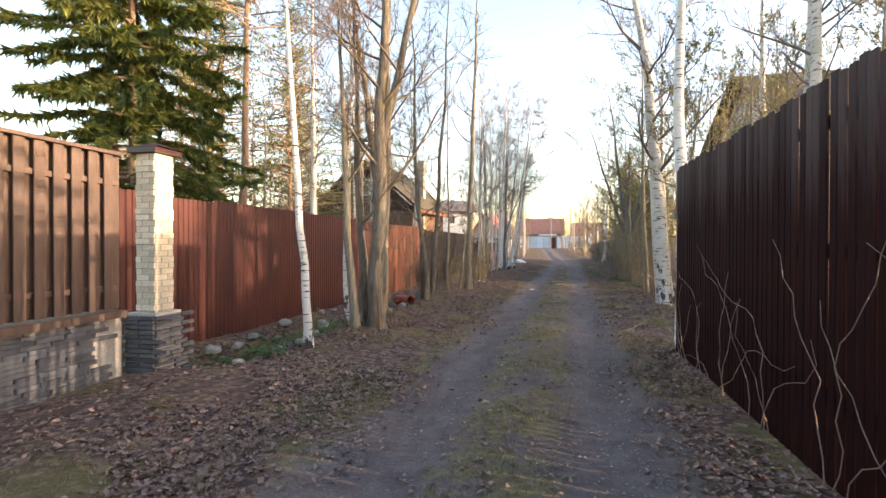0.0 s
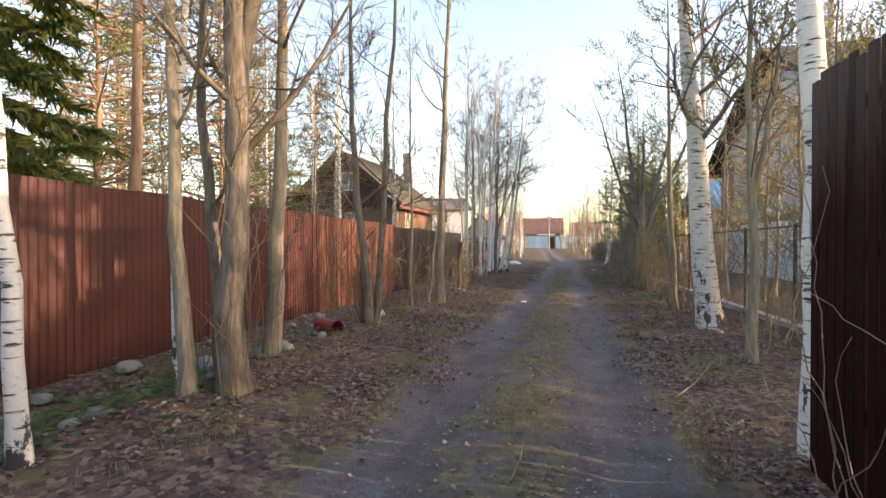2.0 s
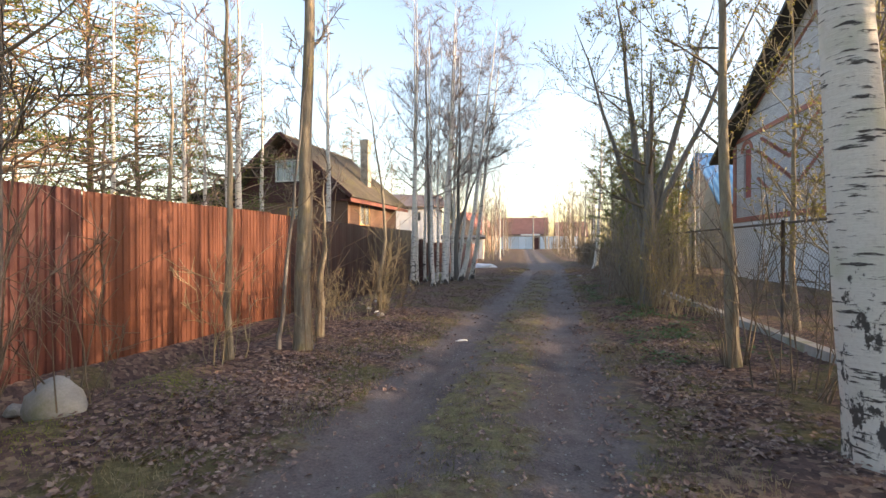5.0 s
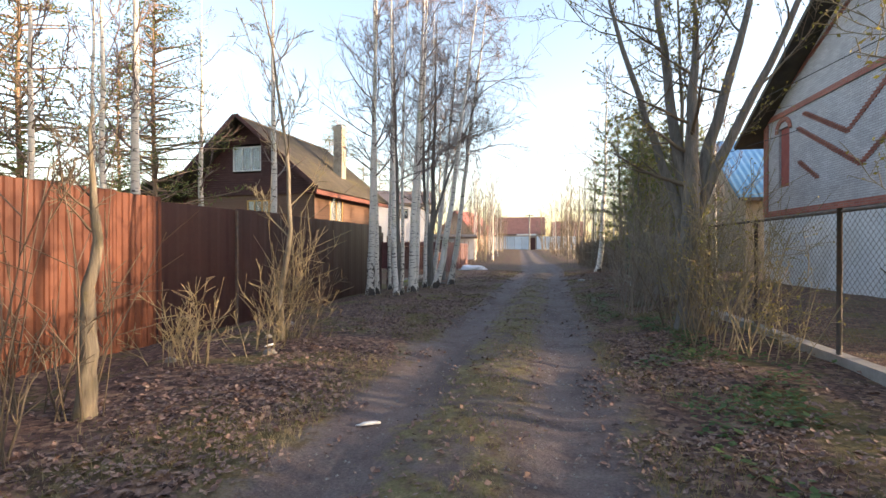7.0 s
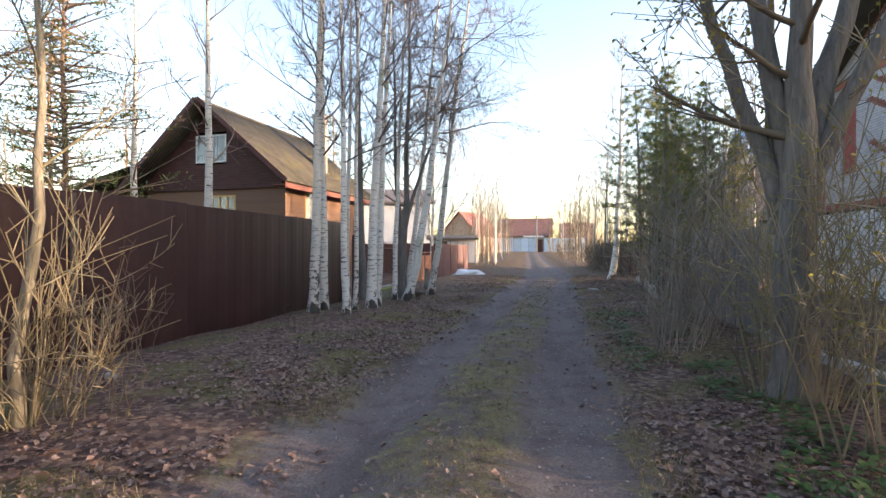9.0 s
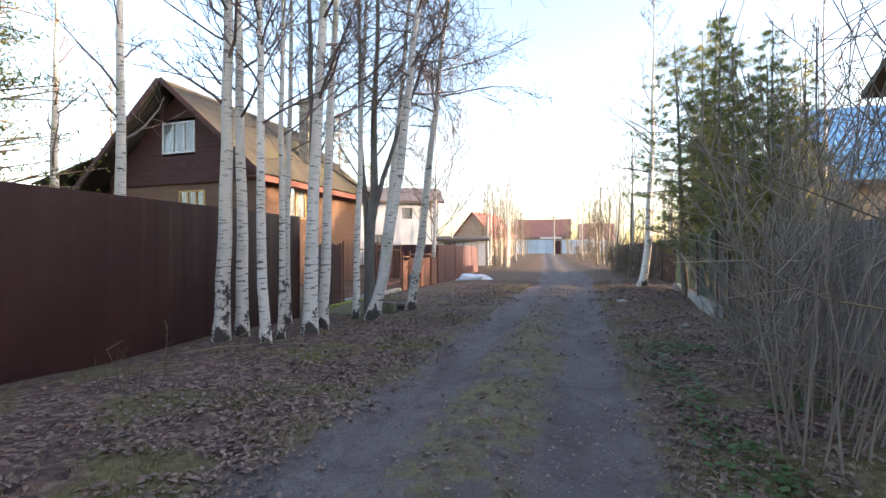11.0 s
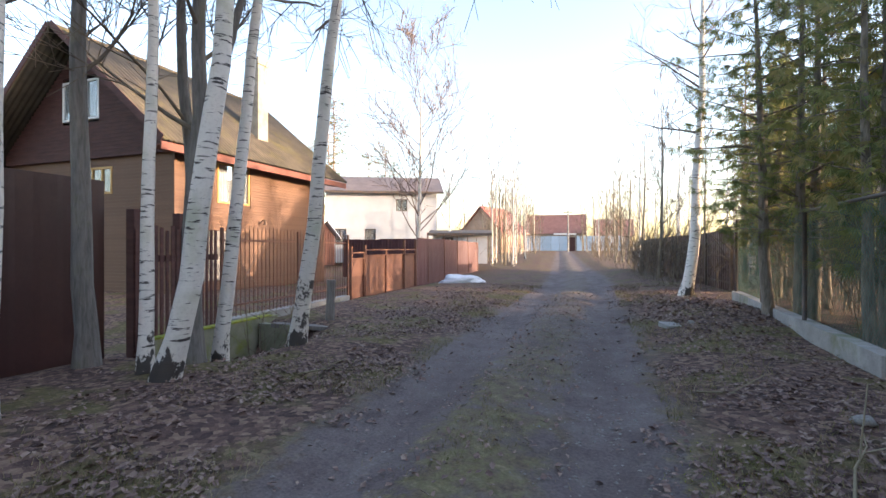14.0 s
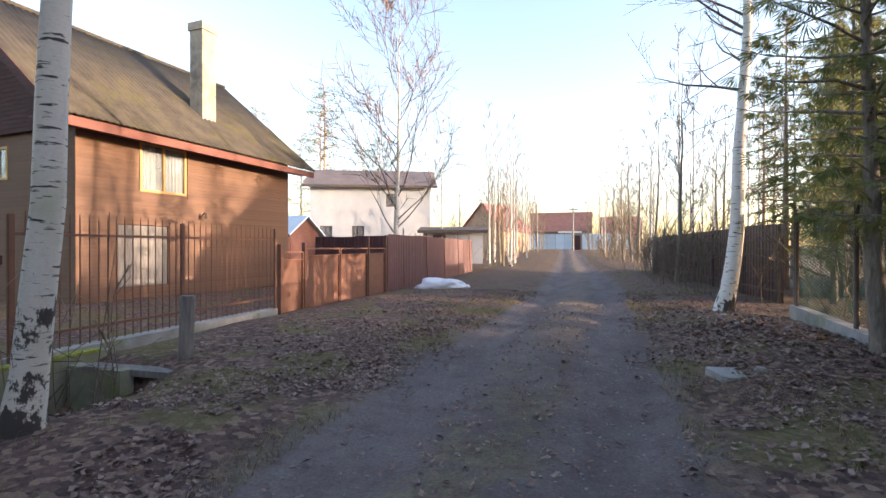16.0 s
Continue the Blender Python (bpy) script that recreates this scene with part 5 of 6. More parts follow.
for i in range(34):
    z0, z1 = EZ - 0.45 + i * 0.128, EZ - 0.45 + i * 0.128 + 0.12
    if z1 > RZ - 0.15:
        break
    half = (RZ - 0.05 - z1) / (RZ - EZ) * 4.3
    half = min(half, 4.25)
    if 5.85 < z1 and z0 < 7.35 and half > 1.0:
        g.box(RX - half, -0.15, z0, RX - 0.95, -0.03, z1).box(RX + 0.95, -0.15, z0, RX + half, -0.03, z1)
    else:
        g.box(RX - half, -0.15, z0, RX + half, -0.03, z1)
part(brown, "gable", g, DARK_WOOD, label="dark weathered gable boards")
# near-black board: the unlit loft's shade put into its colour
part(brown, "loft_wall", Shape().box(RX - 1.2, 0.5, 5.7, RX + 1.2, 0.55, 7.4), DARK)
window(brown, "attic_window", RX - 0.95, 5.88, RX + 0.95, 7.3, pose(0, -0.16, 0), WHITE_PAINT, 2)
y0, y1 = -1.15, DEP + 0.75
slope = (RZ - EZ) / 4.3
ov = 0.85
roof_sheets(brown, [(RX + 4.3 + ov, y0, EZ - ov * slope * 0.55 + 0.12), (RX + 4.3 + ov, y1, EZ - ov * slope * 0.55 + 0.12), (RX, y1, RZ + 0.12), (RX, y0, RZ + 0.12)], ROOF_OLD, 0.06, 54)
roof_sheets(brown, [(RX - 5.2, y1, EZ - 0.75), (RX - 5.2, y0, EZ - 0.75), (RX, y0, RZ + 0.12), (RX, y1, RZ + 0.12)], ROOF_OLD, 0.06, 54)
part(brown, "ridge_cap", Shape().tube([Vector((RX, y0 - 0.02, RZ + 0.12)), Vector((RX, y1 + 0.02, RZ + 0.12))], [0.09, 0.09], 8, True), ROOF_OLD, True)
part(brown, "fascia", Shape().board(RX + 4.3 + ov - 0.09, y0 + 0.02, EZ - 0.62, RX + 4.3 + ov - 0.05, y1 - 0.02, EZ - 0.38), FASCIA)
part(brown, "soffit", Shape().box(0.06, y0 + 0.05, EZ - 0.5, RX + 4.3 + ov - 0.1, y1 - 0.05, EZ - 0.46), FASCIA)
barge = Shape()
barge.slab([(RX, y0 - 0.03, RZ + 0.05), (RX, y0 + 0.0, RZ + 0.05), (RX + 5.1, y0 + 0.0, EZ - 0.4), (RX + 5.1, y0 - 0.03, EZ - 0.4)], 0.22)
barge.slab([(RX, y0 + 0.0, RZ + 0.05), (RX, y0 - 0.03, RZ + 0.05), (RX - 5.15, y0 - 0.03, EZ - 0.72), (RX - 5.15, y0 + 0.0, EZ - 0.72)], 0.22)
part(brown, "barge_board", barge, DARK_WOOD)
# flatter roof of the low west wing
roof_sheets(brown, [(RX - 9.2, y1 - 1, 4.9), (RX - 9.2, y0 + 0.6, 4.9), (RX - 2.9, y0 + 0.6, 6.35), (RX - 2.9, y1 - 1, 6.35)], ROOF_OLD, 0.06, 40)
part(brown, "wall", Shape().box(RX - 9.0, 0.3, -0.3, RX - 4.4, DEP - 0.3, 4.75), DARK_WOOD)
ch = Shape()
CX, CY = -1.05, 5.0
for i in range(62):
    z = 5.0 + i * 0.072
    e = 0.05 if i > 57 else 0.0
    ch.box(CX - 0.3 - e, CY - 0.3 - e, z, CX + 0.3 + e, CY + 0.3 + e, z + 0.066)
part(brown, "chimney", ch, surface("chimney_brick", (0.28, 0.25, 0.2), (0.42, 0.38, 0.3), 3, vary=0.0, dirt=(0.1, 0.09, 0.08), dirt_amount=0.6), label="pale brick chimney stack")
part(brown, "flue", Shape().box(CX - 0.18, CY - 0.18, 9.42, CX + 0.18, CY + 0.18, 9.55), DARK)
lamp = part(brown, "wall_lamp", Shape().tube([Vector((0.03, 3.9, 2.35)), Vector((0.22, 3.9, 2.5)), Vector((0.3, 3.9, 2.45)), Vector((0.3, 3.9, 2.3))], [0.02, 0.02, 0.05, 0.07], 8, True), STEEL, True)

# silver brick house on the right: its gable stands along the lane
silver = thing("brick_house", "silver-grey brick gable house with red brick stripes", "house", pose(10.1, 36.0, 0, 0, 0, -90))
SW, SE_, SR = 14.4, 6.45, 10.6
s1 = Shape()
wall_cells(s1, SW, SE_, 0.38, [(1.15, 3.8, 1.95, 6.1)])
part(silver, "wall", s1, SILVER_BRICK)
s2 = Shape()
gable(s2, 0, SW, SE_, SW / 2, SR, 0.38)
part(silver, "gable", s2, SILVER_BRICK)
part(silver, "lower_wall", Shape().box(-0.012, -0.03, -0.3, SW + 0.012, -0.004, 2.66), WHITEWASH)
part(silver, "band", Shape().box(-0.02, -0.05, 2.7, SW + 0.02, -0.004, 2.92), RED_BRICK)
part(silver, "band", Shape().box(-0.02, -0.05, 6.52, SW + 0.02, -0.004, 6.72), RED_BRICK)
part(silver, "corner_strip", Shape().box(-0.03, -0.045, 2.93, 0.32, -0.003, 6.5), RED_BRICK)
part(silver, "wall", Shape().box(0, 0.39, -0.3, 0.38, 9, SE_), SILVER_BRICK)
part(silver, "wall", Shape().box(SW - 0.38, 0.39, -0.3, SW, 9, SE_), SILVER_BRICK)
part(silver, "wall", Shape().box(0.39, 8.6, -0.3, SW - 0.39, 9, SR - 0.5), SILVER_BRICK)
part(silver, "shutter", Shape().board(1.17, 0.08, 3.82, 1.93, 0.13, 6.08), surface("red_shutter", (0.24, 0.06, 0.05), (0.32, 0.09, 0.07), 3), label="dull red window shutter")
arch = Shape()
for i in range(9):
    a0, a1 = math.pi * i / 9, math.pi * (i + 0.9) / 9
    c, r0, r1 = (1.55, 5.95), 0.42, 0.62
    arch.slab([(c[0] - math.cos(a) * r, -0.055, c[1] + math.sin(a) * r * 0.9) for a, r in ((a0, r0), (a0, r1), (a1, r1), (a1, r0))][::-1], 0.05)
part(silver, "window_arch", arch, RED_BRICK)
zig = Shape()
for j, (ua, za, ub, zb) in enumerate([(2.6, 5.75, 6.0, 3.9), (6.0, 3.9, 9.2, 5.75), (9.2, 5.75, 12, 4.2), (2.7, 4.5, 3.9, 3.75), (3.0, 6.2, 5.4, 5.0), (5.4, 5.0, 7.5, 6.3), (0.4, 6.9, 7.2, 9.7), (7.2, 9.7, 14, 6.9)]):
    n = max(4, int(math.hypot(ub - ua, zb - za) / 0.13))
    for i in range(n):
        t = i / n
        zig.box(ua + (ub - ua) * t - 0.1, -0.03, za + (zb - za) * t, ua + (ub - ua) * t + 0.13, -0.004, za + (zb - za) * t + 0.11)
part(silver, "stripe", zig, RED_BRICK, label="stepped red brick stripes")
sl = (SR - SE_) / (SW / 2)
roof_sheets(silver, [(-1.1, -0.8, SE_ - 1.1 * sl + 0.1), (-1.1, 9.6, SE_ - 1.1 * sl + 0.1), (SW / 2, 9.6, SR + 0.1), (SW / 2, -0.8, SR + 0.1)][::-1], ROOF_OLD, 0.16)
roof_sheets(silver, [(SW + 1.1, 9.6, SE_ - 1.1 * sl + 0.1), (SW + 1.1, -0.8, SE_ - 1.1 * sl + 0.1), (SW / 2, -0.8, SR + 0.1), (SW / 2, 9.6, SR + 0.1)][::-1], ROOF_OLD, 0.16)


def plain_house(name, label, at, lx, ly, eave, ridge, wall_mat, roof_mat, holes_front=(), holes_side=(), over=0.5, ridge_x=True, waves=0, chimney=None):
    """A gabled house; local x along its ridge, front wall at y = 0, gable wall at x = lx."""
    ob = thing(name, label, "house", at)
    part(ob, "wall", wall_cells(Shape(), lx, eave, 0.25, list(holes_front)), wall_mat)
    part(ob, "wall", Shape().box(0, ly - 0.25, 0, lx, ly, eave), wall_mat)
    part(ob, "wall", Shape().box(0, 0.26, 0, 0.25, ly - 0.26, eave), wall_mat)
    side = pose(lx, 0, 0, 0, 0, 90)
    part(ob, "wall", wall_cells(Shape(), ly - 0.52, eave, 0.25, [(a - 0.26, b, c - 0.26, d) for a, b, c, d in holes_side]), wall_mat, at=side @ pose(0.26, 0, 0))
    gb = Shape()
    gable(gb, 0, ly, eave, ly / 2, ridge, 0.25)
    part(ob, "gable", gb, wall_mat, at=side)
    part(ob, "gable", gb, wall_mat, at=pose(0.25, 0, 0, 0, 0, 90))
    k = (ridge - eave) / (ly / 2)
    e, z = over, eave - over * k + 0.08
    roof_sheets(ob, [(-e, -e, z), (lx + e, -e, z), (lx + e, ly / 2, ridge + 0.08), (-e, ly / 2, ridge + 0.08)], roof_mat, 0.1, waves)
    roof_sheets(ob, [(lx + e, ly + e, z), (-e, ly + e, z), (-e, ly / 2, ridge + 0.08), (lx + e, ly / 2, ridge + 0.08)], roof_mat, 0.1, waves)
    for h in holes_front:
        window(ob, "window", h[0], h[1], h[2], h[3], pose(0, 0.06, 0), STEEL, 1, False)
    for h in holes_side:
        window(ob, "window", h[0], h[1], h[2], h[3], side @ pose(0, 0.06, 0), STEEL, 1, False)
    # near-black block, painted as the shade of unlit rooms behind the panes
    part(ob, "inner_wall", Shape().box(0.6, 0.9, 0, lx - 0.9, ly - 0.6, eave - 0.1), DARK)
    part(ob, "fascia", Shape().box(-e, -e - 0.02, z - 0.2, lx + e, -e + 0.01, z - 0.02), STEEL)
    if chimney:
        cx, cy, cz = chimney
        part(ob, "chimney", Shape().box(cx - 0.25, cy - 0.25, eave, cx + 0.25, cy + 0.25, cz).box(cx - 0.31, cy - 0.31, cz - 0.2, cx + 0.31, cy + 0.31, cz - 0.08), RED_BRICK)
    return ob


plain_house("white_house", "white two-storey house with low brown roof", pose(-20.3, 64.2, 0.1, 0, 0, 22), 9.9, 7.4, 6.5, 8.1, WHITE_WALL, surface("brown_roof", (0.13, 0.1, 0.09), (0.19, 0.15, 0.135), 1.2, rough=0.6),
            [(0.8, 1.6, 1.8, 3.0), (6.2, 4.6, 7.2, 5.7), (3.4, 1.6, 4.4, 3.0)], [(1.2, 4.3, 2.1, 5.9), (4.2, 4.3, 5.1, 5.9), (1.3, 1.4, 2.2, 2.9), (4.2, 1.4, 5.1, 2.9)], 0.55)
plain_house("blue_house", "house with bright blue metal roof behind the trees", pose(12.5, 44.0, 0, 0, 0, 0), 14, 9.0, 4.7, 8.4, surface("pale_boards", (0.3, 0.24, 0.17), (0.4, 0.33, 0.25), 1.5), BLUE_ROOF,
            [(2, 1.6, 3.2, 3.1), (5.5, 1.6, 6.7, 3.1)], (), 0.6, waves=40, chimney=(4.5, 4.0, 9.3))
shed = plain_house("shed", "low pale shed with flat dark roof beside the fence", pose(-9.6, 61.5, 0.2, 0, 0, 12), 4.2, 3.4, 2.3, 2.55, WHITE_WALL, STEEL, [(0.7, 0.1, 1.6, 2.0)], (), 0.35)
plain_house("red_roof_house", "distant brick house with red metal roof", pose(-11.0, 106, 0.4, 0, 0, 70), 9, 8, 4.0, 8.2, surface("tan_wall", (0.4, 0.25, 0.17), (0.5, 0.34, 0.24), 1), surface("bright_red_roof", (0.26, 0.085, 0.07), (0.33, 0.12, 0.1), 1, rough=0.7), (), [(1.5, 1.2, 2.6, 2.7), (5, 1.2, 6.1, 2.7)], 0.5)
plain_house("red_roof_house", "distant house with brownish red roof", pose(-10.4, 142, 0.7, 0, 0, 0), 13, 9, 4.6, 8.8, surface("dull_wall", (0.3, 0.24, 0.2), (0.4, 0.33, 0.28), 1), RED_ROOF, [(3, 1.2, 4.5, 2.8)], (), 0.6)
plain_house("red_roof_house", "distant small house with dark red roof", pose(5.4, 136, 0.7, 0, 0, 0), 7, 8, 3.8, 7.2, surface("dim_wall", (0.25, 0.2, 0.17), (0.34, 0.28, 0.24), 1), RED_ROOF, (), (), 0.6)
plain_house("teal_shed", "low outbuilding with blue-green roof", pose(-24.5, 58.5, 0, 0, 0, 0), 6, 4, 2.4, 3.6, DARK_WOOD, BLUE_PAINT, (), (), 0.4)
back_house = plain_house("garden_house", "tan house behind the start of the lane", pose(-8, -26, 0, 0, 0, 0), 14, 8, 3.2, 6.5, SIDING, ROOF_OLD, (), (), 0.4)

# pale blue gates at the lane's end
def blue_gate(x0, x1, y, h):
    ob = thing("blue_gate", "pale blue painted metal gate at the lane end", "gate", pose(x0, y, gz((x0 + x1) / 2, y, False)), "blue gates")
    n = int((x1 - x0) / 1.6)
    pn = Shape().board(0, 0, 0.05, (x1 - x0) / n - 0.04, 0.05, h, 0.01).mesh("panel", BLUE_PAINT)
    for i in range(n):
        part(ob, "panel", pn, None, at=pose(i * (x1 - x0) / n, 0, 0))
    for i in range(n + 1):
        part(ob, "post", Shape().box(i * (x1 - x0) / n - 0.06, 0.06, -0.3, i * (x1 - x0) / n + 0.06, 0.16, h + 0.12), STEEL)
    return ob


blue_gate(-11.0, -0.8, 130, 3.1)
blue_gate(1.0, 10.0, 129, 3.1)
dark_door = thing("gate_post", "dark wicket door between blue gates under a lit lintel", "gate", pose(-0.5, 130, 0.7))
part(dark_door, "door", Shape().board(0.05, 0, 0, 1.2, 0.08, 3.0), DARK_WOOD)
part(dark_door, "lintel", Shape().board(-3.2, -0.2, 3.5, 1.4, 0.1, 3.85), WHITE_PAINT)
pole = thing("utility_pole", "concrete utility pole with crossarm at the lane end", "pole", pose(-0.6, 122, 0.6))
part(pole, "shaft", Shape().tube([Vector((0, 0, -0.3)), Vector((0, 0, 8.2))], [0.2, 0.13], 8, True), CONCRETE)
part(pole, "crossarm", Shape().board(-0.9, -0.06, 7.7, 0.9, 0.06, 7.85), STEEL)
for i, (a, b, sag) in enumerate([((12.0, 14.0, 7.6), (4.6, 48, 6.4), 0.5), ((14.0, 20.0, 6.6), (5.2, 50, 5.8), 0.5)]):
    cable = thing("cable", "thin black overhead cable", "cable", pose(0, 0, 0), "overhead cables")
    a, b = Vector(a), Vector(b)
    part(cable, "wire", Shape().tube([a.lerp(b, t / 24) - Vector((0, 0, sag * 4 * (t / 24) * (1 - t / 24))) for t in range(25)], [0.014] * 25, 5), DARK, True)

# ---- small things ----
def lump(rx, ry, rz, seed, rough=0.25, n=3):
    bm = bmesh.new()
    bmesh.ops.create_icosphere(bm, subdivisions=n, radius=1)
    for v in bm.verts:
        k = 1 + rough * noise.noise(v.co * 1.5 + Vector((seed * 3.1, 0, 0))) + rough * 0.4 * noise.noise(v.co * 4 + Vector((0, seed, 0)))
        v.co = Vector((v.co.x * rx * k, v.co.y * ry * k, max(v.co.z * rz * k, -rz * 0.4)))
    s = Shape()
    s.v = [tuple(v.co) for v in bm.verts]
    bm.verts.ensure_lookup_table()
    s.f = [tuple(v.index for v in f.verts) for f in bm.faces]
    bm.free()
    return s


snow = thing("snow_heap", "small melting heap of white snow on the verge", "snow", pose(-3.4, 45.2, gz(-3.4, 45.2)))
part(snow, "heap", lump(0.95, 0.6, 0.34, 3, 0.3, 4), SNOW, True)
slab_ = thing("concrete_slab", "flat broken concrete slab sunk in the bank", "slab", pose(2.75, 34.9, gz(2.75, 34.9) - 0.03, 4, 3, 20))
part(slab_, "slab", Shape().board(-0.26, -0.17, -0.1, 0.26, 0.17, 0.04, 0.04), CONCRETE)
culvert = thing("concrete_culvert", "mossy concrete culvert lining with a broken rim", "culvert", line_pose(-4.4, 31.2, -4.3, 33.9, -0.62))
part(culvert, "side", Shape().board(0, 0, 0, 2.8, 0.13, 0.72, 0.02), MOSSY)
part(culvert, "end", Shape().board(2.2, -0.85, 0, 2.36, -0.01, 0.64, 0.02), MOSSY)
part(culvert, "moss_rim", Shape().board(0, -0.01, 0.722, 2.6, 0.14, 0.75, 0.012), MOSS, label="bright moss on the rim")
plank = thing("old_plank", "rotten grey plank lying across the ditch edge", "plank", pose(-3.55, 33.55, gz(-3.55, 33.55) + 0.02, 0, 3, 12))
part(plank, "board", Shape().board(-0.5, -0.1, 0, 0.5, 0.1, 0.07, 0.015), GREY_WOOD)
stump = thing("wooden_post", "short weathered wooden post standing alone", "post", pose(-3.2, 33.95, gz(-3.2, 33.95), 0, 2, 0))
part(stump, "shaft", Shape().tube([Vector((0, 0, -0.2)), Vector((0.01, 0, 0.4)), Vector((0.0, 0.01, 0.72))], [0.085, 0.08, 0.082], 10, True), GREY_WOOD)
rb = thing("plastic_pipe", "cut red corrugated plastic pipe end in the ditch", "pipe", pose(-3.75, 11.3, gz(-3.75, 11.3) + 0.12, 90, 0, 60))
pipe = Shape()
pp = [Vector((0, 0, i * 0.025)) for i in range(20)]
pipe.tube(pp, [0.13 + 0.012 * (i % 2) for i in range(20)], 14).tube(pp, [0.115] * 20, 14)
part(rb, "wall", pipe, RED_PLASTIC, True)
rs = random.Random(31)
stones = [lump(1, 0.75, 0.6, k, 0.35, 2).mesh("stone", STONE, True) for k in range(4)]
for i in range(44):
    if i < 20:
        x, y, s = -3.75 + rs.uniform(-0.3, 0.35), 5.7 + i * 0.3 + rs.uniform(-0.2, 0.2), rs.uniform(0.06, 0.17)
    elif i < 34:
        x, y, s = -5.6 + rs.uniform(-0.15, 0.3), 7 + (i - 20) * 0.6, rs.uniform(0.08, 0.22)
    else:
        x, y, s = rs.choice((-3.3, 3.2)) + rs.uniform(-0.6, 0.6), rs.uniform(12, 40), rs.uniform(0.05, 0.1)
    ob = tagged(new("stone", stones[i % 4]), "rounded grey field stone with moss at the verge", "stone", "stones along the ditch")
    ob.matrix_basis = pose(x, y, gz(x, y) + s * 0.15, 0, 0, rs.uniform(0, 360)) @ Matrix.Scale(s, 4)
mossy = tagged(new("boulder", lump(0.26, 0.2, 0.24, 12, 0.2, 3).mesh("boulder", CONCRETE, True)), "pale mossy boulder beside the ditch", "stone")
mossy.matrix_basis = pose(-3.5, 13.05, gz(-3.5, 13.05) + 0.05)
for x, y, a, lab in ((-0.72, 17.6, 30, "crumpled white litter on the rut edge"), (-3.0, 19.9, 80, "scrap of white litter among leaves")):
    lit = tagged(new("litter", lump(0.1, 0.022, 0.02, 5, 0.4, 2).mesh("litter", WHITE_PAINT, True)), lab, "litter")
    lit.matrix_basis = pose(x, y, gz(x, y) + 0.02, 0, 0, a)
for x, y, a, ln_ in ((1.3, 9.2, 60, 1.1), (1.9, 8.6, 20, 0.9), (-0.2, 7.0, 75, 0.8), (1.9, 25.6, 40, 0.7), (2.2, 31.0, 10, 0.9), (-1.6, 30.4, 50, 0.8), (2.5, 29.0, 70, 1.2), (-3.9, 26.3, 30, 1.3), (2.3, 12.2, 35, 1.4), (2.6, 12.9, 70, 1.2), (2.4, 10.4, 15, 1.1)):
    st = thing("fallen_branch", "thin fallen grey twig lying on the ground", "branch", pose(x, y, gz(x, y) + 0.02, 0, 0, a), "fallen twigs")
    bs = Shape()
    limb(bs, rs, Vector((0, 0, 0.01)), Vector((1, 0, 0.02)), ln_, 0.011, 1, 0.0, 3, 3)
    part(st, "branches", bs, TWIG_YELLOW, True)


# ---- ground cover, one mesh of each kind ----
rg = random.Random(77)


def scatter(name, label, count, place, leaf, mat):
    s = Shape()
    made = 0
    while made < count:
        got = place()
        if got is None:
            continue
        leaf(s, *got)
        made += 1
    return tagged(new(name, s.mesh(name, mat)), label, kind="stuff")


def flat_leaf(s, x, y, size):
    p = Vector((x, y, gz(x, y) + rg.uniform(0.006, 0.035)))
    a = rg.uniform(0, 6.28)
    f = Vector((math.cos(a), math.sin(a), rg.uniform(-0.45, 0.45))) * size
    w = Vector((-math.sin(a), math.cos(a), rg.uniform(-0.6, 0.6))) * size * 0.6
    s.poly(p - f, p + w, p + f * 0.9)
    s.poly(p - f, p + f * 0.9, p - w + Vector((0, 0, size * 0.35)))


def verge_place():
    y = -1.5 + 46 * rg.random() ** 1.25
    side = -1 if rg.random() < 0.55 else 1
    u = side * (0.95 + abs(rg.gauss(0, 1.45)))
    x = road_mid(y) + u
    if rg.random() > step(0.9, 2.0, abs(u) + 0.9 * noise.noise((x * 1.3, y * 1.3, 40))) + 0.08:
        return None
    if abs(u) > 4.6 or (side > 0 and y < 7.6 and x > 1.7) or (side < 0 and y < 5.2 and x < -4.9):
        return None
    if noise.noise((x * 0.7, y * 0.7, 9)) + 0.5 * noise.noise((x * 2.3, y * 2.3, 5)) < -0.16:
        return None
    return x, y, 0.012 + 0.027 * rg.random() ** 1.6


def lane_place():
    y = -1.0 + 42 * rg.random() ** 1.2
    u = rg.gauss(0, 0.75)
    if abs(abs(u) - 0.85) < 0.3 and rg.random() < 0.75:
        return None
    return road_mid(y) + u, y, rg.uniform(0.015, 0.036)


scatter("leaf_litter", "brown fallen leaves covering the verges", 70000, verge_place, flat_leaf, LEAF_LITTER)
def mound_place():
    return rg.gauss(3.4, 0.6), rg.gauss(36.9, 1.2), rg.uniform(0.02, 0.05)


scatter("leaf_litter", "dark leaves on a low earth bank", 1600, mound_place, flat_leaf, LEAF_LITTER)
scatter("leaf_litter", "scattered brown leaves on the lane", 5500, lane_place, flat_leaf, LEAF_LITTER)


def blade(s, x, y, h):
    p = Vector((x, y, gz(x, y) - 0.005))
    a = rg.uniform(0, 6.28)
    w = Vector((math.cos(a), math.sin(a), 0)) * 0.0035
    b = Vector((rg.uniform(-1, 1), rg.uniform(-1, 1), 0)) * h * 0.9
    s.poly(p - w, p + w, p + b * 0.4 + Vector((0, 0, h * 0.6)) + w * 0.6)
    s.poly(p + b * 0.4 + Vector((0, 0, h * 0.6)) - w * 0.6, p + b * 0.4 + Vector((0, 0, h * 0.6)) + w * 0.6, p + b + Vector((0, 0, h * 0.72)))


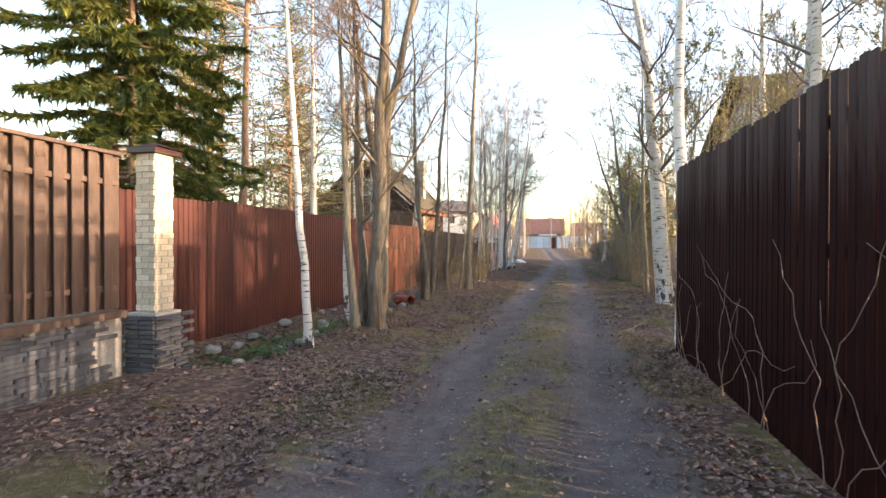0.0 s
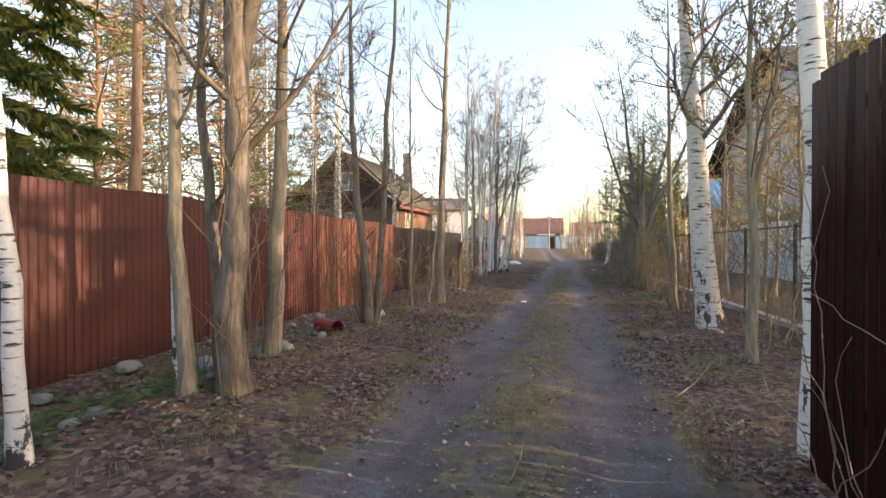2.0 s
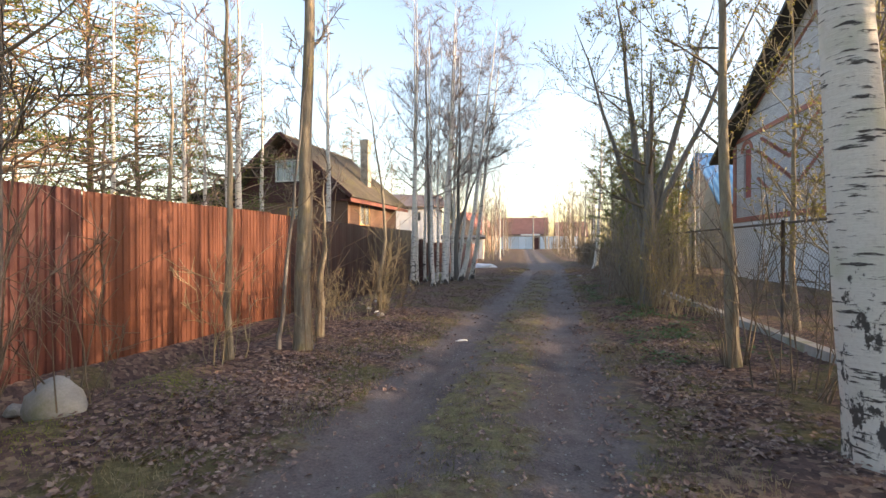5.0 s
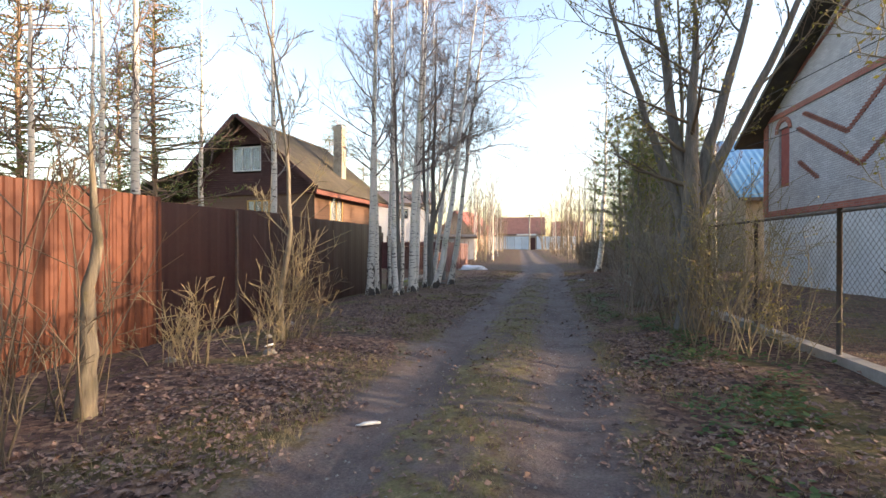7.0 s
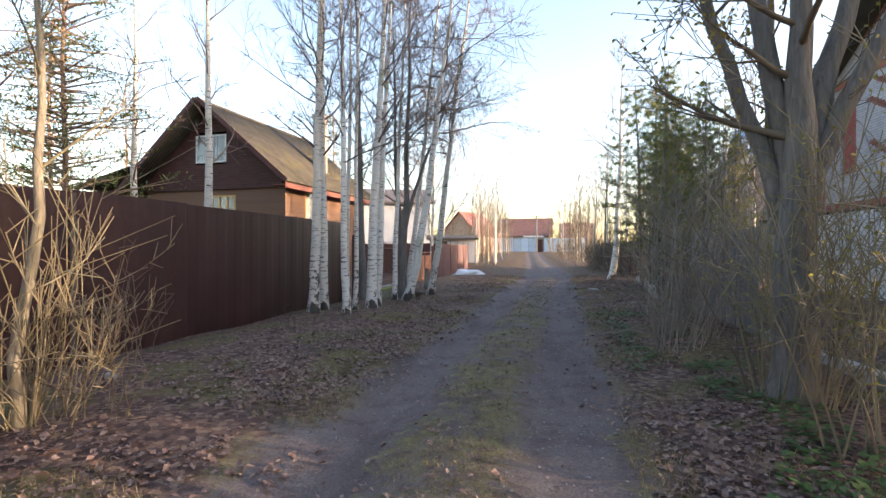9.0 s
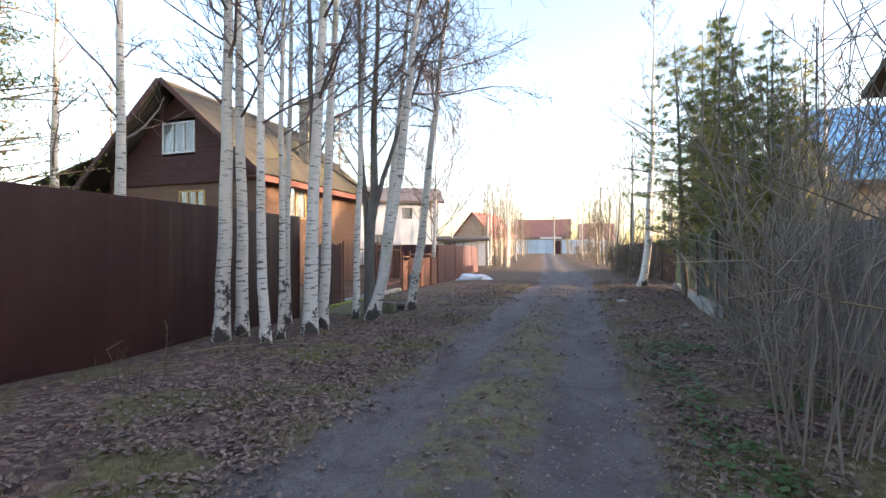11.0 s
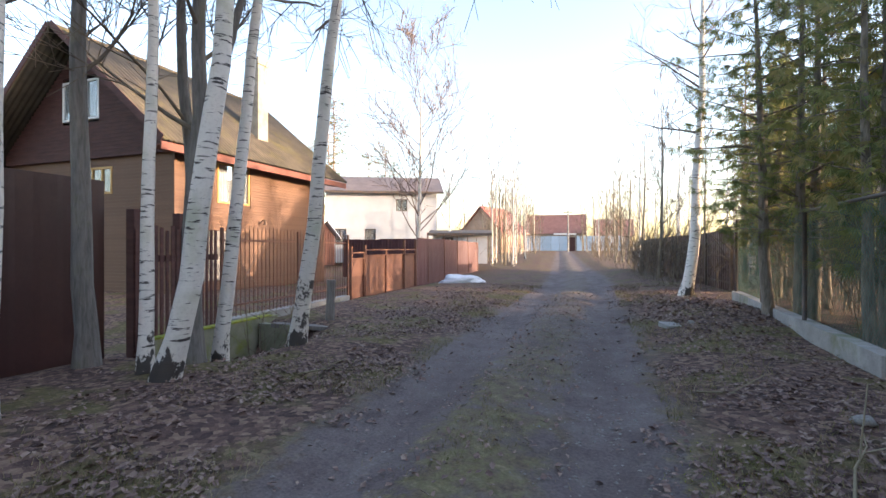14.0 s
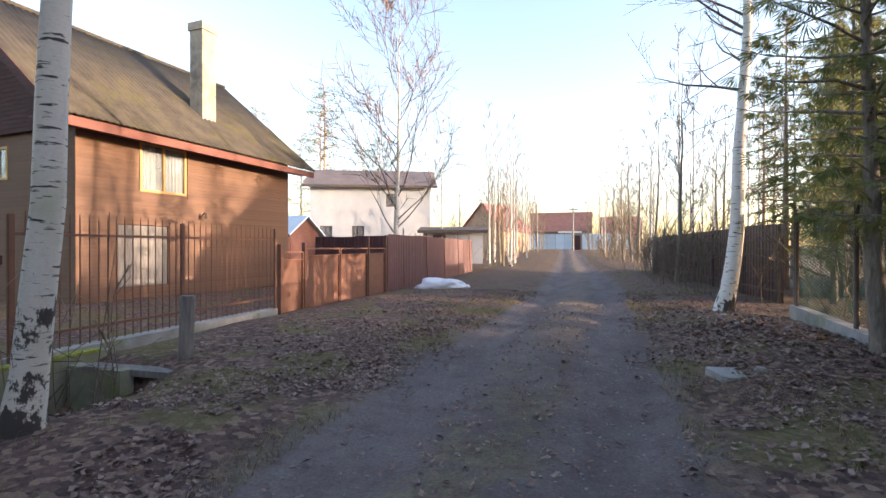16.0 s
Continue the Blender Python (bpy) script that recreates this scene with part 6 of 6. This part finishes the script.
def strip_place():
    y = -1 + 44 * rg.random() ** 1.15
    u = rg.gauss(0, 0.26)
    x = road_mid(y) + u
    if noise.noise((x * 1.6, y * 1.1, 2)) < 0.0 or rg.random() < 0.8 * step(26, 36, y):
        return None
    return x, y, rg.uniform(0.02, 0.06)


def tuft_place():
    y = -1 + 46 * rg.random() ** 1.1
    side = -1 if rg.random() < 0.5 else 1
    x = road_mid(y) + side * (1.25 + abs(rg.gauss(0, 0.8)))
    if (side > 0 and y < 7.6 and x > 1.68) or noise.noise((x * 1.1, y * 0.8, 21)) < 0.02:
        return None
    return x, y, rg.uniform(0.04, 0.15)


scatter("grass", "short dull grass along the middle of the lane", 18000, strip_place, blade, GRASS)
scatter("grass", "dry grass tufts on the verges", 32000, tuft_place, blade, GRASS)


def ivy_place():
    k = rg.random()
    if k < 0.5:
        return rg.gauss(-4.6, 0.45), 5.7 + 5.5 * rg.random() ** 1.3, rg.uniform(0.025, 0.06)
    x, y = rg.gauss(2.7, 0.5), rg.uniform(16.0, 29)
    if noise.noise((x * 1.2, y * 0.9, 30)) < 0.08 or x < 1.9:
        return None
    return x, y, rg.uniform(0.02, 0.045)


def high_leaf(s, x, y, size):
    p = Vector((x, y, gz(x, y) + rg.uniform(0.01, 0.2 if x < 0 else 0.07)))
    a = rg.uniform(0, 6.28)
    f = Vector((math.cos(a), math.sin(a), rg.uniform(-0.3, 0.5))) * size
    w = f.cross(Vector((0, 0, 1))).normalized() * size * 0.7
    s.poly(p - f, p + w, p + f, p - w)


scatter("ground_ivy", "low green leafy plants in the ditch and under hazels", 9000, ivy_place, high_leaf, GREEN)


def moss_place():
    cx, cy, r = rg.choice(((-1.85, 27.1, 0.5), (-1.3, 27.6, 0.4), (-3.05, 12.6, 0.45), (-2.1, 26.5, 0.35), (-3.0, 14.0, 0.5), (2.0, 10.2, 0.4), (-3.1, 10.9, 0.45), (-3.1, 9.6, 0.35), (2.2, 29.0, 0.5)))
    return rg.gauss(cx, r * 0.5), rg.gauss(cy, r * 0.6), rg.uniform(0.012, 0.03)


scatter("moss", "bright yellow-green moss cushions on the verge", 7000, moss_place, lambda s, x, y, h: blade(s, x, y, h * 1.4), MOSS)


def pebble(s, x, y, size):
    p = Vector((x, y, gz(x, y) + size * 0.2))
    n = len(s.v)
    s.v += [tuple(p + Vector(d) * size * rg.uniform(0.6, 1.1)) for d in ((1, 0, 0), (0, 1, 0), (-1, 0, 0), (0, -1, 0), (0, 0, 0.7))]
    s.f += [(n, n + 1, n + 4), (n + 1, n + 2, n + 4), (n + 2, n + 3, n + 4), (n + 3, n, n + 4)]


def gravel_place():
    y = -1 + 45 * rg.random() ** 1.3
    return road_mid(y) + rg.gauss(rg.choice((-0.8, 0.8, 0.8)), 0.25), y, rg.uniform(0.006, 0.02)


scatter("gravel", "grey pebbles pressed into the wheel ruts", 5000, gravel_place, pebble, STONE)
